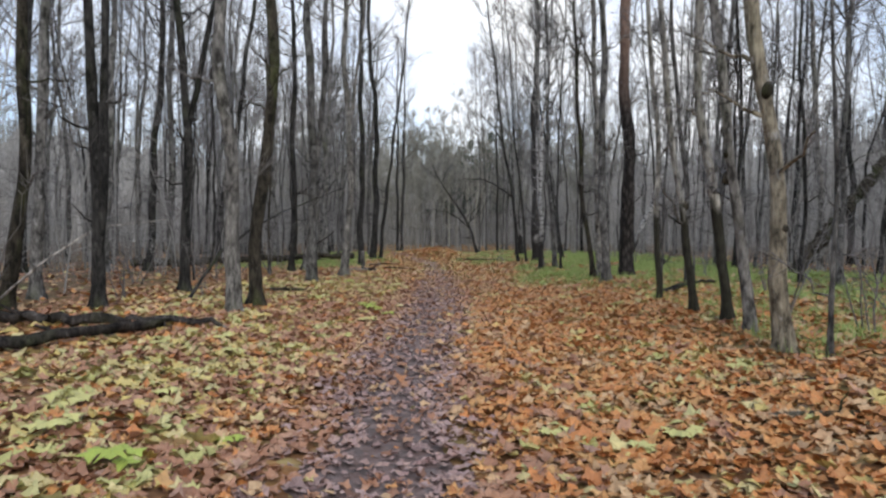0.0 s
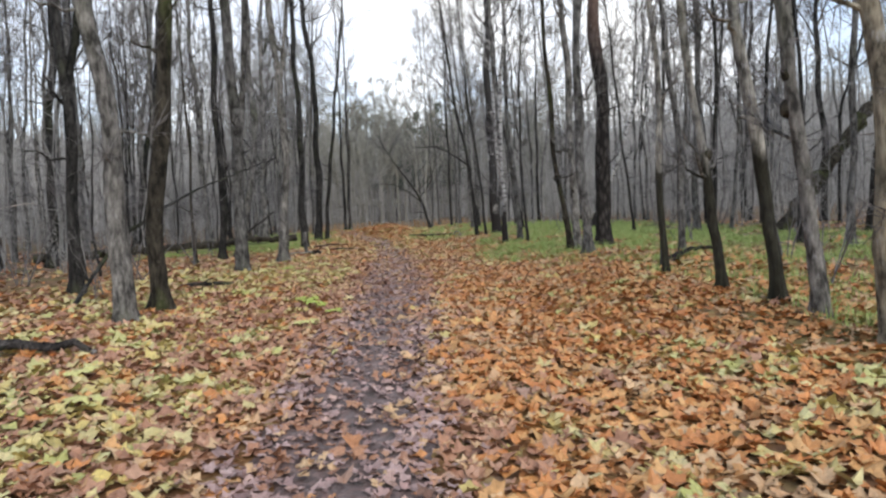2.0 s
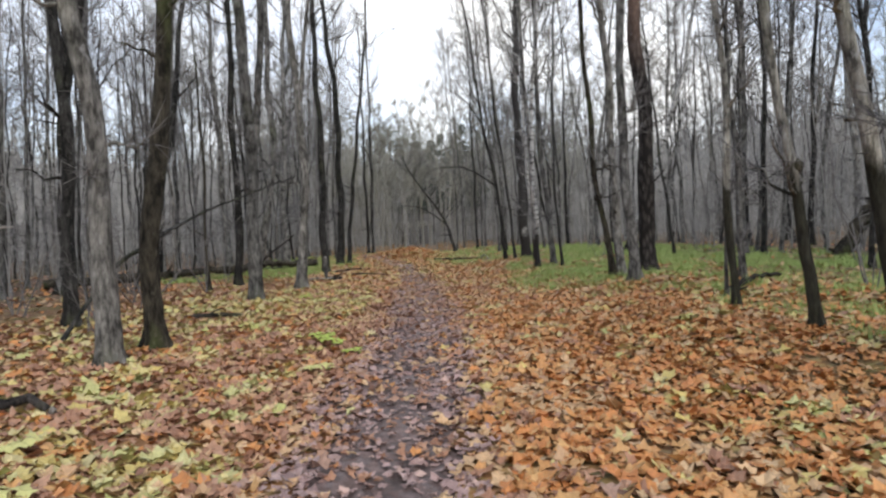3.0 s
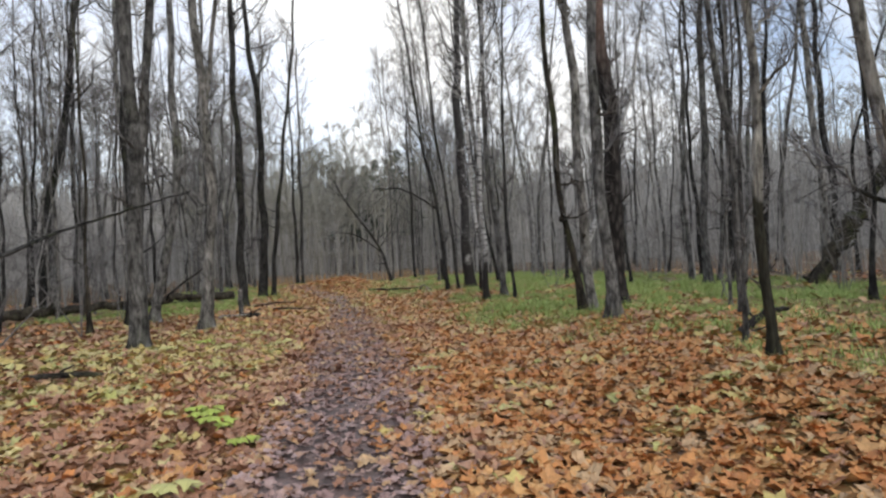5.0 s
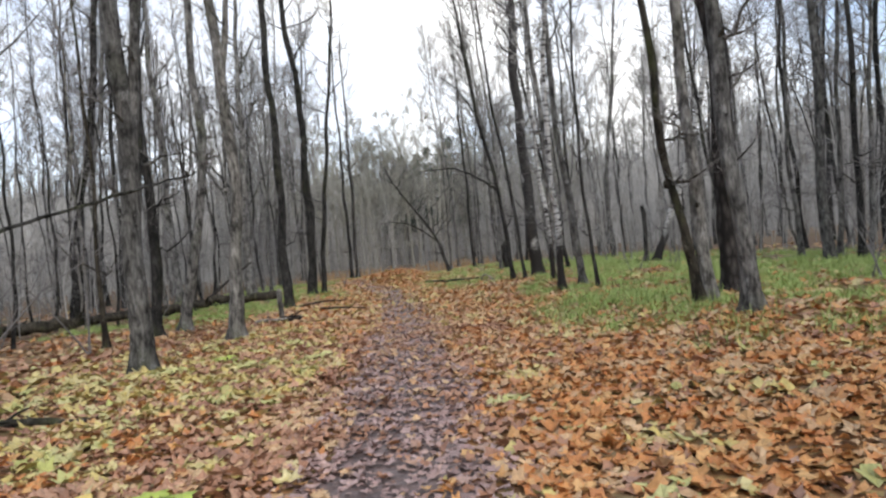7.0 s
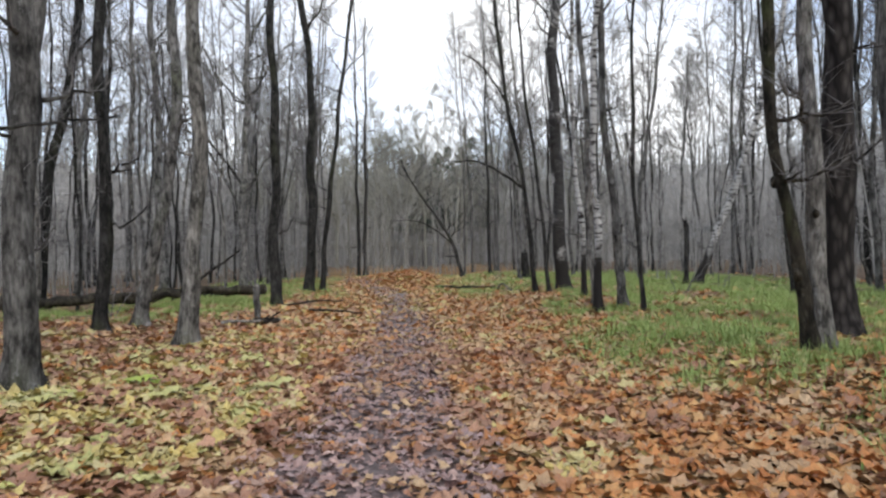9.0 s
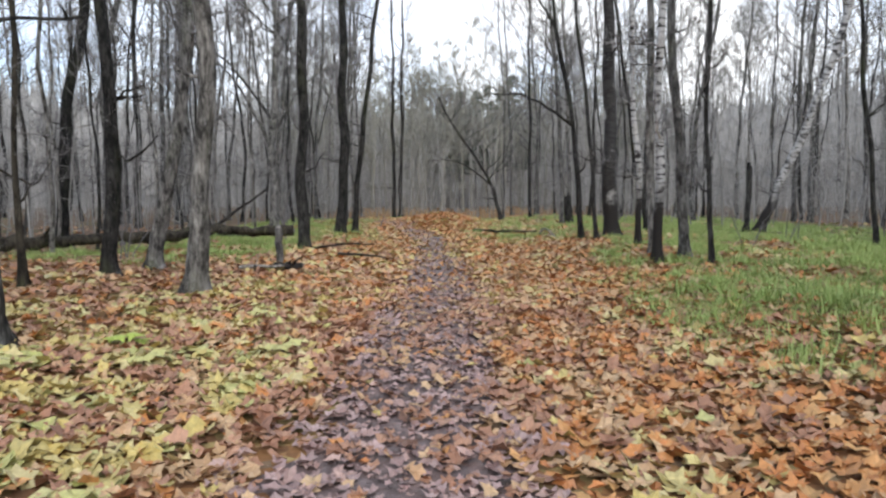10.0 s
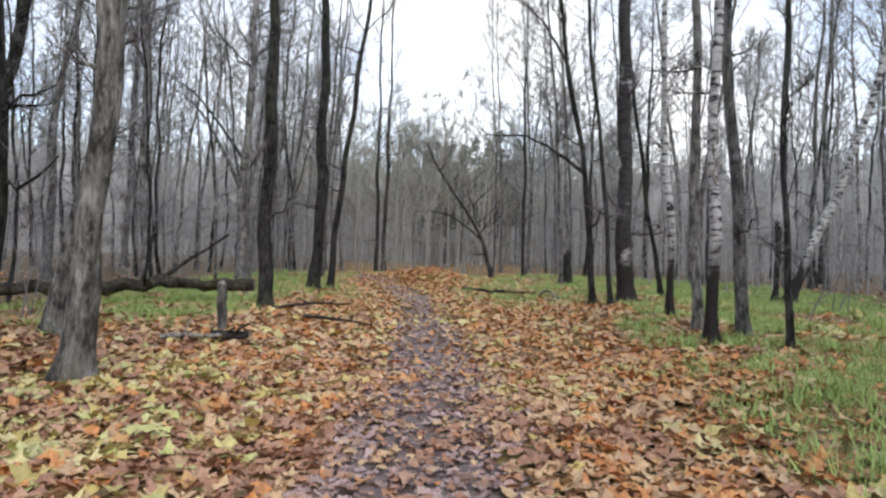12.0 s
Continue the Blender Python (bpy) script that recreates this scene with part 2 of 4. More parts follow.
def ss(a, b, x):
    t = np.clip((np.asarray(x, float) - a) / (b - a), 0, 1)
    return t * t * (3 - 2 * t)


def path_x(y):
    """The trodden line's middle."""
    y = np.asarray(y, float)
    return -0.42 + 0.3 * ss(8, 19, y) - 0.1 * ss(19, 28, y) - 0.35 * ss(28, 38, y) - 0.011 * np.clip(y - 33, 0, 60) ** 2 + 0.04 * np.sin(0.55 * y)


def ground_z(x, y):
    x, y = np.asarray(x, float), np.asarray(y, float)
    z = -0.12 + ss(1.0, 4.0, -x) * 0.16 + ss(1.5, 4.5, x) * (0.18 + 0.12 * ss(8, 20, y))
    z = z + 0.68 * np.exp(-(((x + 0.6) / 2.1) ** 2) - ((y - 50) / 3.6) ** 2)
    z = z + 0.035 * np.sin(1.3 * x + 0.7 * y) * ss(1, 3, np.abs(x)) + 0.02 * np.sin(2.9 * x - 1.7 * y)
    return z + 0.5 * ss(60, 140, np.hypot(x, y)) * np.sin(0.05 * x) * np.cos(0.04 * y)


def mesh_of(name, verts, faces, material, smooth=True):
    """A mesh from arrays: verts (n, 3), faces (m, 3 or 4)."""
    me = bpy.data.meshes.new(name)
    verts, faces = np.asarray(verts, np.float32).reshape(-1, 3), np.asarray(faces, np.int32)
    k = faces.shape[1]
    me.vertices.add(len(verts))
    me.vertices.foreach_set("co", verts.ravel())
    me.loops.add(faces.size)
    me.loops.foreach_set("vertex_index", faces.ravel())
    me.polygons.add(len(faces))
    me.polygons.foreach_set("loop_start", np.arange(0, faces.size, k, dtype=np.int32))
    me.polygons.foreach_set("use_smooth", np.full(len(faces), smooth))
    me.update(calc_edges=True)
    me.materials.append(material)
    return me


def tubes(p, r, k):
    """Round stems: p (m, n, 3) middle lines, r (m, n) radii, k sides. Returns verts, quads."""
    p, r = np.asarray(p, float), np.asarray(r, float)
    m, n = r.shape
    d = p[:, -1] - p[:, 0]
    d /= np.linalg.norm(d, axis=1, keepdims=True) + 1e-9
    ref = np.where(np.abs(d[:, :1]) < 0.8, [[1.0, 0, 0]], [[0, 1.0, 0]])
    u = np.cross(d, ref)
    u /= np.linalg.norm(u, axis=1, keepdims=True)
    v = np.cross(d, u)
    a = np.arange(k) * 2 * np.pi / k
    ring = np.cos(a)[None, :, None] * u[:, None] + np.sin(a)[None, :, None] * v[:, None]
    verts = p[:, :, None] + r[:, :, None, None] * ring[:, None]
    i, j, s = np.meshgrid(np.arange(m), np.arange(n - 1), np.arange(k), indexing="ij")
    at = lambda jj, kk: (i * n + jj) * k + kk % k
    quads = np.stack([at(j, s), at(j, s + 1), at(j + 1, s + 1), at(j + 1, s)], -1).reshape(-1, 4)
    return verts.reshape(-1, 3), quads


def spikes(a, b, r):
    """Fine twigs from a to b (n, 3): three sides that meet in a tip."""
    a, b = np.asarray(a, float).reshape(-1, 3), np.asarray(b, float).reshape(-1, 3)
    d = unit(b - a)
    u = unit(np.cross(d, np.where(np.abs(d[:, :1]) < 0.8, [[1.0, 0, 0]], [[0, 1.0, 0]])))
    w = np.cross(d, u)
    k = np.arange(3) * 2 * np.pi / 3
    ring = a[:, None] + r * (np.cos(k)[None, :, None] * u[:, None] + np.sin(k)[None, :, None] * w[:, None])
    v = np.concatenate([ring, b[:, None]], 1).reshape(-1, 3)
    o = np.arange(len(a))[:, None] * 4
    return v, np.concatenate([o + [0, 1, 3], o + [1, 2, 3], o + [2, 0, 3]])


def unit(v):
    return v / (np.linalg.norm(v, axis=-1, keepdims=True) + 1e-9)


def joined(pieces):
    """Several pieces as one; all in triangles where their faces differ."""
    vs, fs, n = [], [], 0
    if len({f.shape[1] for _, f in pieces}) > 1:
        pieces = [(v, f if f.shape[1] == 3 else np.concatenate([f[:, [0, 1, 2]], f[:, [0, 2, 3]]])) for v, f in pieces]
    for v, f in pieces:
        vs.append(v), fs.append(f + n)
        n += len(v)
    return np.concatenate(vs), np.concatenate(fs)


def part(name, mesh, parent, label=""):
    ob = new(name, mesh)
    ob.parent = parent
    return tagged(ob, label) if label else ob


def thing(name, m, label, category, group=""):
    ob = new(name)
    ob.empty_display_size = 0.2
    ob.matrix_world = m
    return tagged(ob, label, category, group)


def middle_line(height, bends, step, wander, rng):
    """A trunk's line from its foot: through (height, dx, dy) bends, then on with a fading lean."""
    rows = [(0.0, 0.0, 0.0)] + [tuple(b) + (0.0,) * (3 - len(b)) for b in bends]
    if rows[-1][0] < height:
        (h0, x0, y0), (h1, x1, y1) = rows[-2] if len(rows) > 1 else rows[-1], rows[-1]
        g = 0.7 * (height - h1) / max(h1 - h0, 0.5) if len(rows) > 1 else 0
        g = min(g, 2.0)
        rows.append((height, x1 + g * (x1 - x0), y1 + g * (y1 - y0)))
    rows = np.array(rows)
    foot = min(0.9, 0.3 * height)
    h = np.concatenate([foot * np.linspace(0, 1, 7 if step < 1 else 2)[:-1], np.linspace(foot, height, max(5, int((height - foot) / step) + 1))])
    out = np.stack([np.interp(h, rows[:, 0], rows[:, 1]), np.interp(h, rows[:, 0], rows[:, 2]), h], 1)
    kernel = np.ones(5) / 5
    for c in (0, 1):
        out[:, c] = np.convolve(np.pad(out[:, c], 2, mode="edge"), kernel, "valid")
        a, b = rng.uniform(0, 6.28, 2)
        out[:, c] += wander * ss(0, 2, h) * (np.sin(h * 0.9 + a) + 0.6 * np.sin(h * 2.1 + b)) * 0.5
    return out


def stem_mesh(line, r0, r1, sides, rng, flare=0.9, lump=0.07, capped=False):
    """A trunk: tapered, lumpy, with a foot that spreads into roots."""
    n = len(line)
    h = line[:, 2] - line[0, 2]
    along = np.concatenate([[0], np.cumsum(np.linalg.norm(np.diff(line, axis=0), axis=1))])
    u = along / along[-1]
    r = r0 + (r1 - r0) * u**0.85
    v, q = tubes(line[None], r[None], sides)
    v = v.reshape(n, sides, 3)
    a = np.arange(sides) * 2 * np.pi / sides
    p1, p2, p3 = rng.uniform(0, 6.28, 3)
    k = 1 + lump * np.sin(a[None] * 2 + 1.7 * along[:, None] + p1) + lump * 0.8 * np.sin(a[None] * 3 - 2.6 * along[:, None] + p2) + rng.normal(0, lump * 0.6, (n, sides))
    claw = (0.5 + 0.5 * np.cos(a[None] * 4 + p3 + 0.5 * np.sin(a[None] + p1))) ** 1.5
    k += flare * (1.5 * np.exp(-along[:, None] / 0.13) * claw + 0.16 * np.exp(-along[:, None] / 0.5))
    v = line[:, None] + (v - line[:, None]) * k[..., None]
    if flare:
        v[0, :, 2] -= 0.12
    pieces = [(v.reshape(-1, 3), q)]
    if capped:
        for i in (0, n - 1):
            rim = v[i]
            vv = np.concatenate([rim, np.repeat(rim.mean(0)[None] + rng.normal(0, 0.02, 3), sides, 0)])
            s = np.arange(sides)
            pieces.append((vv, np.stack([s, (s + 1) % sides, (s + 1) % sides + sides, s + sides], 1)))
    return joined(pieces)


def crown_mesh(line, r0, rng, limbs, first, reach, twigs=8, sub=2, fine=1.0, low=2, near=True, singly=None):
    """Bare limbs, twigs and twiglets along a trunk's line."""
    height = line[-1, 2] - line[0, 2]
    u = np.sort(first + (0.98 - first) * rng.random(limbs) ** 0.8)
    if low:
        u[:low] = rng.uniform(0.08, first, low)
    n = len(line)
    idx = np.clip(np.searchsorted(line[:, 2] - line[0, 2], u * height), 0, n - 1)
    start = line[idx]
    az = rng.uniform(0, 2 * np.pi, limbs)
    el = np.radians(rng.uniform(22, 62, limbs))
    size = reach * (1.12 - u) * rng.uniform(0.55, 1.25, limbs) + 0.35
    if low:
        size[:low] = rng.uniform(0.35, 1.0, low)
        el[:low] = np.radians(rng.uniform(-10, 35, low))
    d = np.stack([np.cos(az) * np.cos(el), np.sin(az) * np.cos(el), np.sin(el)], 1)
    m = 6 if near else 4
    s = np.linspace(0, 1, m)
    p = start[:, None] + d[:, None] * (size[:, None] * s)[..., None]
    p[..., 2] += (0.22 * size)[:, None] * s**2
    p[:, 1:] += rng.normal(0, 0.045, (limbs, m - 1, 3)) * size[:, None, None]
    rl = np.minimum(r0 * 0.32 * (1.05 - u), 0.02 + 0.012 * size)
    r = rl[:, None] * (1 - 0.82 * s) + 0.0025 * fine
    pieces = []
    if singly is None:
        pieces.append(tubes(p, r, 4 if near else 3))
    else:
        singly.extend(tubes(p[k : k + 1], r[k : k + 1], 5) for k in range(limbs))
    if twigs:
        w = rng.uniform(0.2, 1, (limbs, twigs))
        j = np.minimum((w * (m - 1)).astype(int), m - 2)
        f = (w * (m - 1) - j)[..., None]
        li = np.arange(limbs)[:, None]
        a = p[li, j] * (1 - f) + p[li, j + 1] * f
        td = unit(d[:, None] * 0.8 + rng.normal(0, 0.55, (limbs, twigs, 3)) + [0, 0, 0.25])
        tl = (size[:, None] * rng.uniform(0.2, 0.5, (limbs, twigs)) * (1.15 - 0.6 * w))[..., None]
        mid = a + td * tl * 0.5 + rng.normal(0, 0.05, a.shape) * tl
        end = a + td * tl + [0, 0, 1] * (0.12 * tl)
        tp = np.stack([a, mid, end], 2).reshape(-1, 3, 3)
        pieces.append(spikes(tp[:, 0], tp[:, 2], 0.0075 * fine))
        if sub:
            w = rng.uniform(0.25, 0.95, (len(tp), sub))[..., None]
            a = tp[:, None, 0] * (1 - w) + tp[:, None, 2] * w
            sd = unit(unit(tp[:, 2] - tp[:, 0])[:, None] + rng.normal(0, 0.6, a.shape) + [0, 0, 0.2])
            sl = rng.uniform(0.15, 0.5, (len(tp), sub, 1)) * (0.5 + (0.35 if near else 0.55) * reach)
            pieces.append(spikes(a, a + sd * sl, 0.0042 * fine))
    return joined(pieces)


TREE_LABELS = {
    "bare_tree": "tall bare tree with grey-brown bark among fallen leaves",
    "dark_tree": "tall bare tree with dark damp bark",
    "pale_tree": "bare tree with pale tan bark and dark knots",
    "tan_tree": "bare tree with smooth tan bark and dark knots",
    "mossy_foot_tree": "slender bare tree, pale above a dark mossy foot",
    "mossy_tree": "bare tree with green moss on dark bark",
    "birch_tree": "birch with white bark and a blackened rough foot",
    "old_birch": "tall birch with dark furrowed bark and pale patches",
    "pine_tree": "tall pine with grey plated foot and reddish upper trunk",
}
TREE_BARK = {"bare_tree": BARK, "dark_tree": DARK_BARK, "pale_tree": PALE_BARK, "mossy_tree": MOSSY_BARK, "tan_tree": TAN_BARK, "mossy_foot_tree": FOOT_BARK, "birch_tree": BIRCH, "old_birch": OLD_BIRCH, "pine_tree": PINE}
PLANTED = []


def burl(at, size, rng):
    """A knobbly swelling on a trunk."""
    a, b = np.meshgrid(np.linspace(0, 2 * np.pi, 13)[:-1], np.linspace(0.02, np.pi - 0.02, 8), indexing="ij")
    r = size * (1 + 0.18 * np.sin(3 * a + 2 * b) + rng.normal(0, 0.06, a.shape))
    v = np.stack([r * np.cos(a) * np.sin(b), r * np.sin(a) * np.sin(b), 1.35 * r * np.cos(b)], -1) + at
    i, j = np.meshgrid(np.arange(12), np.arange(7), indexing="ij")
    f = np.stack([i * 8 + j, i * 8 + j + 1, (i + 1) % 12 * 8 + j + 1, (i + 1) % 12 * 8 + j], -1)
    return v.reshape(-1, 3), f.reshape(-1, 4)


def limb(at, way, size, rng, pieces):
    """One long crooked limb from a trunk; its twigs join the crown's pieces."""
    s = np.linspace(0, 1, 12)[:, None]
    line = at + way * s + np.array([0, 0, 0.18 * np.linalg.norm(way)]) * np.sin(np.pi * s * 0.9) + rng.normal(0, 0.035, (12, 3)) * s
    a = line[rng.integers(3, 12, 26)]
    e = a + unit(way / np.linalg.norm(way) + rng.normal(0, 0.7, a.shape)) * rng.uniform(0.25, 0.9, (26, 1))
    pieces.append(spikes(a, e, 0.009))
    m = (a + e) / 2
    pieces.append(spikes(m, m + unit(e - a + rng.normal(0, 0.3, a.shape)) * 0.35, 0.005))
    return tubes(line[None], (size / 2 * (1 - 0.8 * s[:, 0]))[None], 7)


def tree(kind, x, y, d, bends=(), height=19.0, stems=(), limbs=28, first=0.26, reach=3.1, label="", top=0.3, arms=(), knots=()):
    """One bare tree: trunk, second stems where it forks, and a crown of limbs and twigs."""
    rng = np.random.default_rng(int(abs(x) * 1000 + y * 77))
    root = thing(kind, pose(x, y, float(ground_z(x, y))), label or TREE_LABELS[kind], "tree", "trees along the path")
    line = middle_line(height, bends, 0.35, 0.05 + 0.15 * d, rng)
    trunk = part("trunk", mesh_of("trunk", *stem_mesh(line, 0.44 * d, 0.44 * d * top, 12, rng), TREE_BARK[kind]), root)
    boughs = []
    pieces = [crown_mesh(line, d / 2, rng, limbs, first, reach, 9, 3, 1.35, 3, True, boughs)]
    for h0, size, sb, h1 in stems:
        at = line[np.argmin(np.abs(line[:, 2] - h0))]
        sl = middle_line(h1 - h0, [(h - h0, dx - at[0]) for h, dx in sb], 0.35, 0.05, rng) + at
        part("stem", mesh_of("stem", *stem_mesh(sl, size / 2, size / 2 * 0.3, 8, rng, 0), TREE_BARK[kind]), root)
        pieces.append(crown_mesh(sl, size / 2, rng, max(5, limbs // 2), 0.25, reach * 0.8, 9, 3, 1.35, 2, True, boughs))
    # short dead twigs and knobs up the stem
    k = line[rng.integers(8, len(line), 46)]
    out = unit(rng.normal(0, 1, k.shape) * [1, 1, 0.35] + [0, 0, 0.15])
    pieces.append(spikes(k + out * 0.3 * d, k + out * (0.5 * d + rng.uniform(0.04, 0.3, (46, 1))), 0.013))
    for h0, size, way in knots:
        at = line[np.argmin(np.abs(line[:, 2] - h0))] + 0.36 * d * np.array([math.cos(way), math.sin(way), 0])
        part("burl", mesh_of("burl", *burl(at, 0.72 * size, rng), MOSSY_BARK), trunk, "dark mossy burl")
    for h0, size, reach_to in arms:
        at = line[np.argmin(np.abs(line[:, 2] - h0))]
        part("limb", mesh_of("limb", *limb(at, np.array(reach_to), size, rng, pieces), TREE_BARK[kind]), root)
    for v, f in boughs:
        part("limb", mesh_of("limb", v, f, TREE_BARK[kind]), root)
    tagged(part("crown", mesh_of("crown", *joined(pieces), TWIG), root, "fine bare twigs"), kind="stuff")
    PLANTED.append((x, y))
    return root


# ---- ground and path ----


def ground():
    xs = np.concatenate([-np.geomspace(900, 13, 26), np.linspace(-12, 14, 87), np.geomspace(15, 900, 26)])
    ys = np.concatenate([-np.geomspace(900, 6, 22), np.linspace(-5, 64, 173), np.geomspace(66, 1200, 26)])
    gx, gy = np.meshgrid(xs, ys, indexing="ij")
    gz = ground_z(gx, gy)
    near = (np.abs(gx) < 14) & (gy > -6) & (gy < 65)
    gz = gz + near * RNG.normal(0, 0.012, gz.shape)
    gz = gz - 0.03 * np.exp(-(((gx - path_x(gy)) / 0.7) ** 2)) * near
    v = np.stack([gx, gy, gz], -1).reshape(-1, 3)
    i, j = np.meshgrid(np.arange(len(xs) - 1), np.arange(len(ys) - 1), indexing="ij")
    a = i * len(ys) + j
    f = np.stack([a, a + len(ys), a + len(ys) + 1, a + 1], -1).reshape(-1, 4)
    return tagged(new("ground", mesh_of("ground", v, f, FLOOR)), "forest floor of soil under brown and yellow fallen leaves", "ground", kind="structure")


def footpath():
    ys = np.linspace(-6, 54, 321)
    t = np.linspace(-1, 1, 13)
    half = 0.52 + 0.1 * np.sin(ys * 1.9) + 0.08 * np.sin(ys * 4.3 + 1) + RNG.normal(0, 0.03, len(ys)) + 0.15 * ss(4, 12, ys)
    gx = path_x(ys)[:, None] + half[:, None] * t
    gy = np.repeat(ys[:, None], 13, 1)
    gz = ground_z(gx, gy) + 0.022 - 0.05 * np.abs(t) ** 6 + RNG.normal(0, 0.008, gx.shape) - 0.02 * (1 - t**2)
    v = np.stack([gx, gy, gz], -1).reshape(-1, 3)
    i, j = np.meshgrid(np.arange(len(ys) - 1), np.arange(12), indexing="ij")
    a = i * 13 + j
    f = np.stack([a, a + 1, a + 14, a + 13], -1).reshape(-1, 4)
    return tagged(new("path", mesh_of("path", v, f, MUD)), "damp trodden earth path with flattened dead leaves", "path", kind="structure")


GROUND, PATH = ground(), footpath()

# ---- trees along the walk: left side ----
tree("pale_tree", -3.97, 12.54, 0.33, [(2.4, -0.08), (4.5, -0.24), (5.9, -0.22)], 17, label="bare tree with split pale grey bark and a spreading foot")
tree("mossy_tree", -3.89, 13.75, 0.32, [(1.6, 0.0), (3.5, 0.24), (6.0, 0.34)], 19)
tree("dark_tree", -6.5, 16.6, 0.29, [(3.5, 0.1), (7.4, -0.16)], 18, stems=[(4.2, 0.17, [(7.5, 0.83)], 15)])
tree("dark_tree", -6.65, 12.75, 0.28, [(2.7, -0.02), (5.3, -0.13), (5.9, -0.24)], 18, stems=[(1.0, 0.2, [(2.7, 0.12), (5.9, 0.13)], 17)])
tree("bare_tree", -9.38, 15.2, 0.31, [(2.9, 0.08), (6.8, 0.3)], 20)
tree("mossy_tree", -8.54, 12.9, 0.3, [(2.7, 0.35), (6.0, 0.37)], 18)
tree("dark_tree", -11.6, 26.0, 0.34, [(4.0, 0.28), (10.6, 0.63)], 20)
tree("bare_tree", -12.5, 30.5, 0.42, [(4.5, -0.07), (12.3, -0.05)], 21)
tree("dark_tree", -4.0, 32.3, 0.36, [(3.1, 0.0), (7.8, 0.0), (13.0, -0.1)], 21)
tree("dark_tree", -4.1, 38.5, 0.44, [(3.6, 0.18), (7.0, 0.22), (12.6, -0.2)], 21)
tree("bare_tree", -12.4, 24.1, 0.38, [(3.6, 0.21), (8.6, 0.41)], 19)
tree("bare_tree", -15.3, 30.6, 0.2, [(6.4, 0.29)], 16)
tree("bare_tree", -3.98, 20.0, 0.37, [(2.1, 0.07), (4.0, -0.03), (5.8, -0.06)], 20, stems=[(3.1, 0.19, [(4.2, 0.16), (5.9, 0.35)], 17)])
tree("pale_tree", -3.56, 23.65, 0.32, [(1.5, 0.17), (2.6, 0.22), (5.4, 0.15), (7.4, 0.06)], 18, stems=[(5.0, 0.14, [(7.2, 0.5)], 15)], label="bare tree with flaking pale grey bark and clawed roots")
tree("bare_tree", -13.8, 40.5, 0.36, [(5.8, 0.04), (8.4, 0.61), (13.7, 1.25)], 19)
tree("bare_tree", -18.5, 56.0, 0.42, [(12.1, 0.3)], 21)
tree("mossy_tree", -6.33, 24.1, 0.12, [(2.3, -0.02)], 9, limbs=9, reach=1.2)
tree("bare_tree", -5.65, 26.85, 0.31, [(2.8, 0.58), (4.4, 0.84), (6.0, 0.8)], 18, label="bare tree leaning over a fallen trunk")
tree("dark_tree", -5.95, 25.8, 0.29, [(2.7, 0.16), (4.1, 0.14), (5.6, 0.1)], 18)
tree("dark_tree", -11.4, 33.4, 0.4, [(3.7, 0.38), (8.5, 1.25)], 20)
tree("bare_tree", -7.5, 42.0, 0.42, [(3.0, 0.0), (9.5, 0.28)], 19, limbs=34, first=0.2, reach=4.0, arms=[(3.4, 0.15, (-2.8, 0.2, 3.6)), (4.6, 0.13, (-3.4, -0.6, 3.0)), (3.8, 0.12, (2.4, 0.5, 2.8))])
tree("bare_tree", -10.25, 40.3, 0.44, [(4.9, -0.15), (9.8, -0.33)], 20)
tree("dark_tree", -3.74, 39.6, 0.26, [(4.0, 0.32), (9.7, 1.1)], 18)
tree("dark_tree", -4.06, 58.8, 0.3, [(10.0, -0.04)], 19)
tree("dark_tree", -3.85, 61.6, 0.34, [(10.7, 0.15)], 19)

# ---- trees along the walk: right side ----
tree("tan_tree", 4.42, 8.5, 0.25, [(1.6, -0.17), (3.0, -0.28), (4.4, -0.48)], 16, knots=[(3.4, 0.1, 4.6), (1.7, 0.06, 5.2)], label="bare tree with smooth tan bark and a dark burl")
tree("pale_tree", 4.62, 9.85, 0.19, [(2.0, -0.28), (3.7, -0.45), (5.0, -0.66)], 17, knots=[(2.3, 0.1, 2.6), (2.5, 0.06, 3.6)])
tree("mossy_foot_tree", 4.6, 12.05, 0.155, [(1.0, -0.1), (1.5, -0.22), (1.9, -0.33), (2.5, -0.4), (3.3, -0.43), (5.1, -0.65)], 15, knots=[(1.95, 0.085, -0.6)])
tree("mossy_foot_tree", 4.66, 10.75, 0.19, [(1.1, -0.12), (2.2, -0.26), (3.4, -0.46), (5.2, -0.6)], 17)
tree("mossy_foot_tree", 4.68, 14.2, 0.14, [(1.0, -0.06), (2.2, -0.08), (4.0, -0.18), (6.4, -0.34)], 15)
tree("bare_tree", 6.6, 17.8, 0.17, [(3.6, -0.15), (7.0, -0.5)], 15)
tree("bare_tree", 4.68, 18.8, 0.27, [(2.6, -0.15), (5.6, -0.2), (7.9, -0.2)], 18)
tree("mossy_tree", 4.66, 20.4, 0.18, [(1.4, -0.15), (2.2, -0.36), (3.5, -0.47), (6.2, -0.58)], 14, knots=[(1.9, 0.07, 2.8), (0.9, 0.07, 3.6)], label="thin bare tree with a kinked mossy dark stem")
tree("pale_tree", 4.9, 20.55, 0.25, [(1.2, -0.05), (3.4, -0.16), (6.3, -0.24)], 17, knots=[(1.5, 0.05, 4.2)], label="bare tree with mottled pale bark beside a thinner stem")
tree("pine_tree", 6.2, 22.25, 0.54, [(5.0, -0.05), (9.7, -0.15)], 22, first=0.62, reach=3.0)
tree("bare_tree", 5.1, 15.4, 0.08, [(2.3, 0.01), (4.5, 0.1)], 8, limbs=9, reach=1.0)
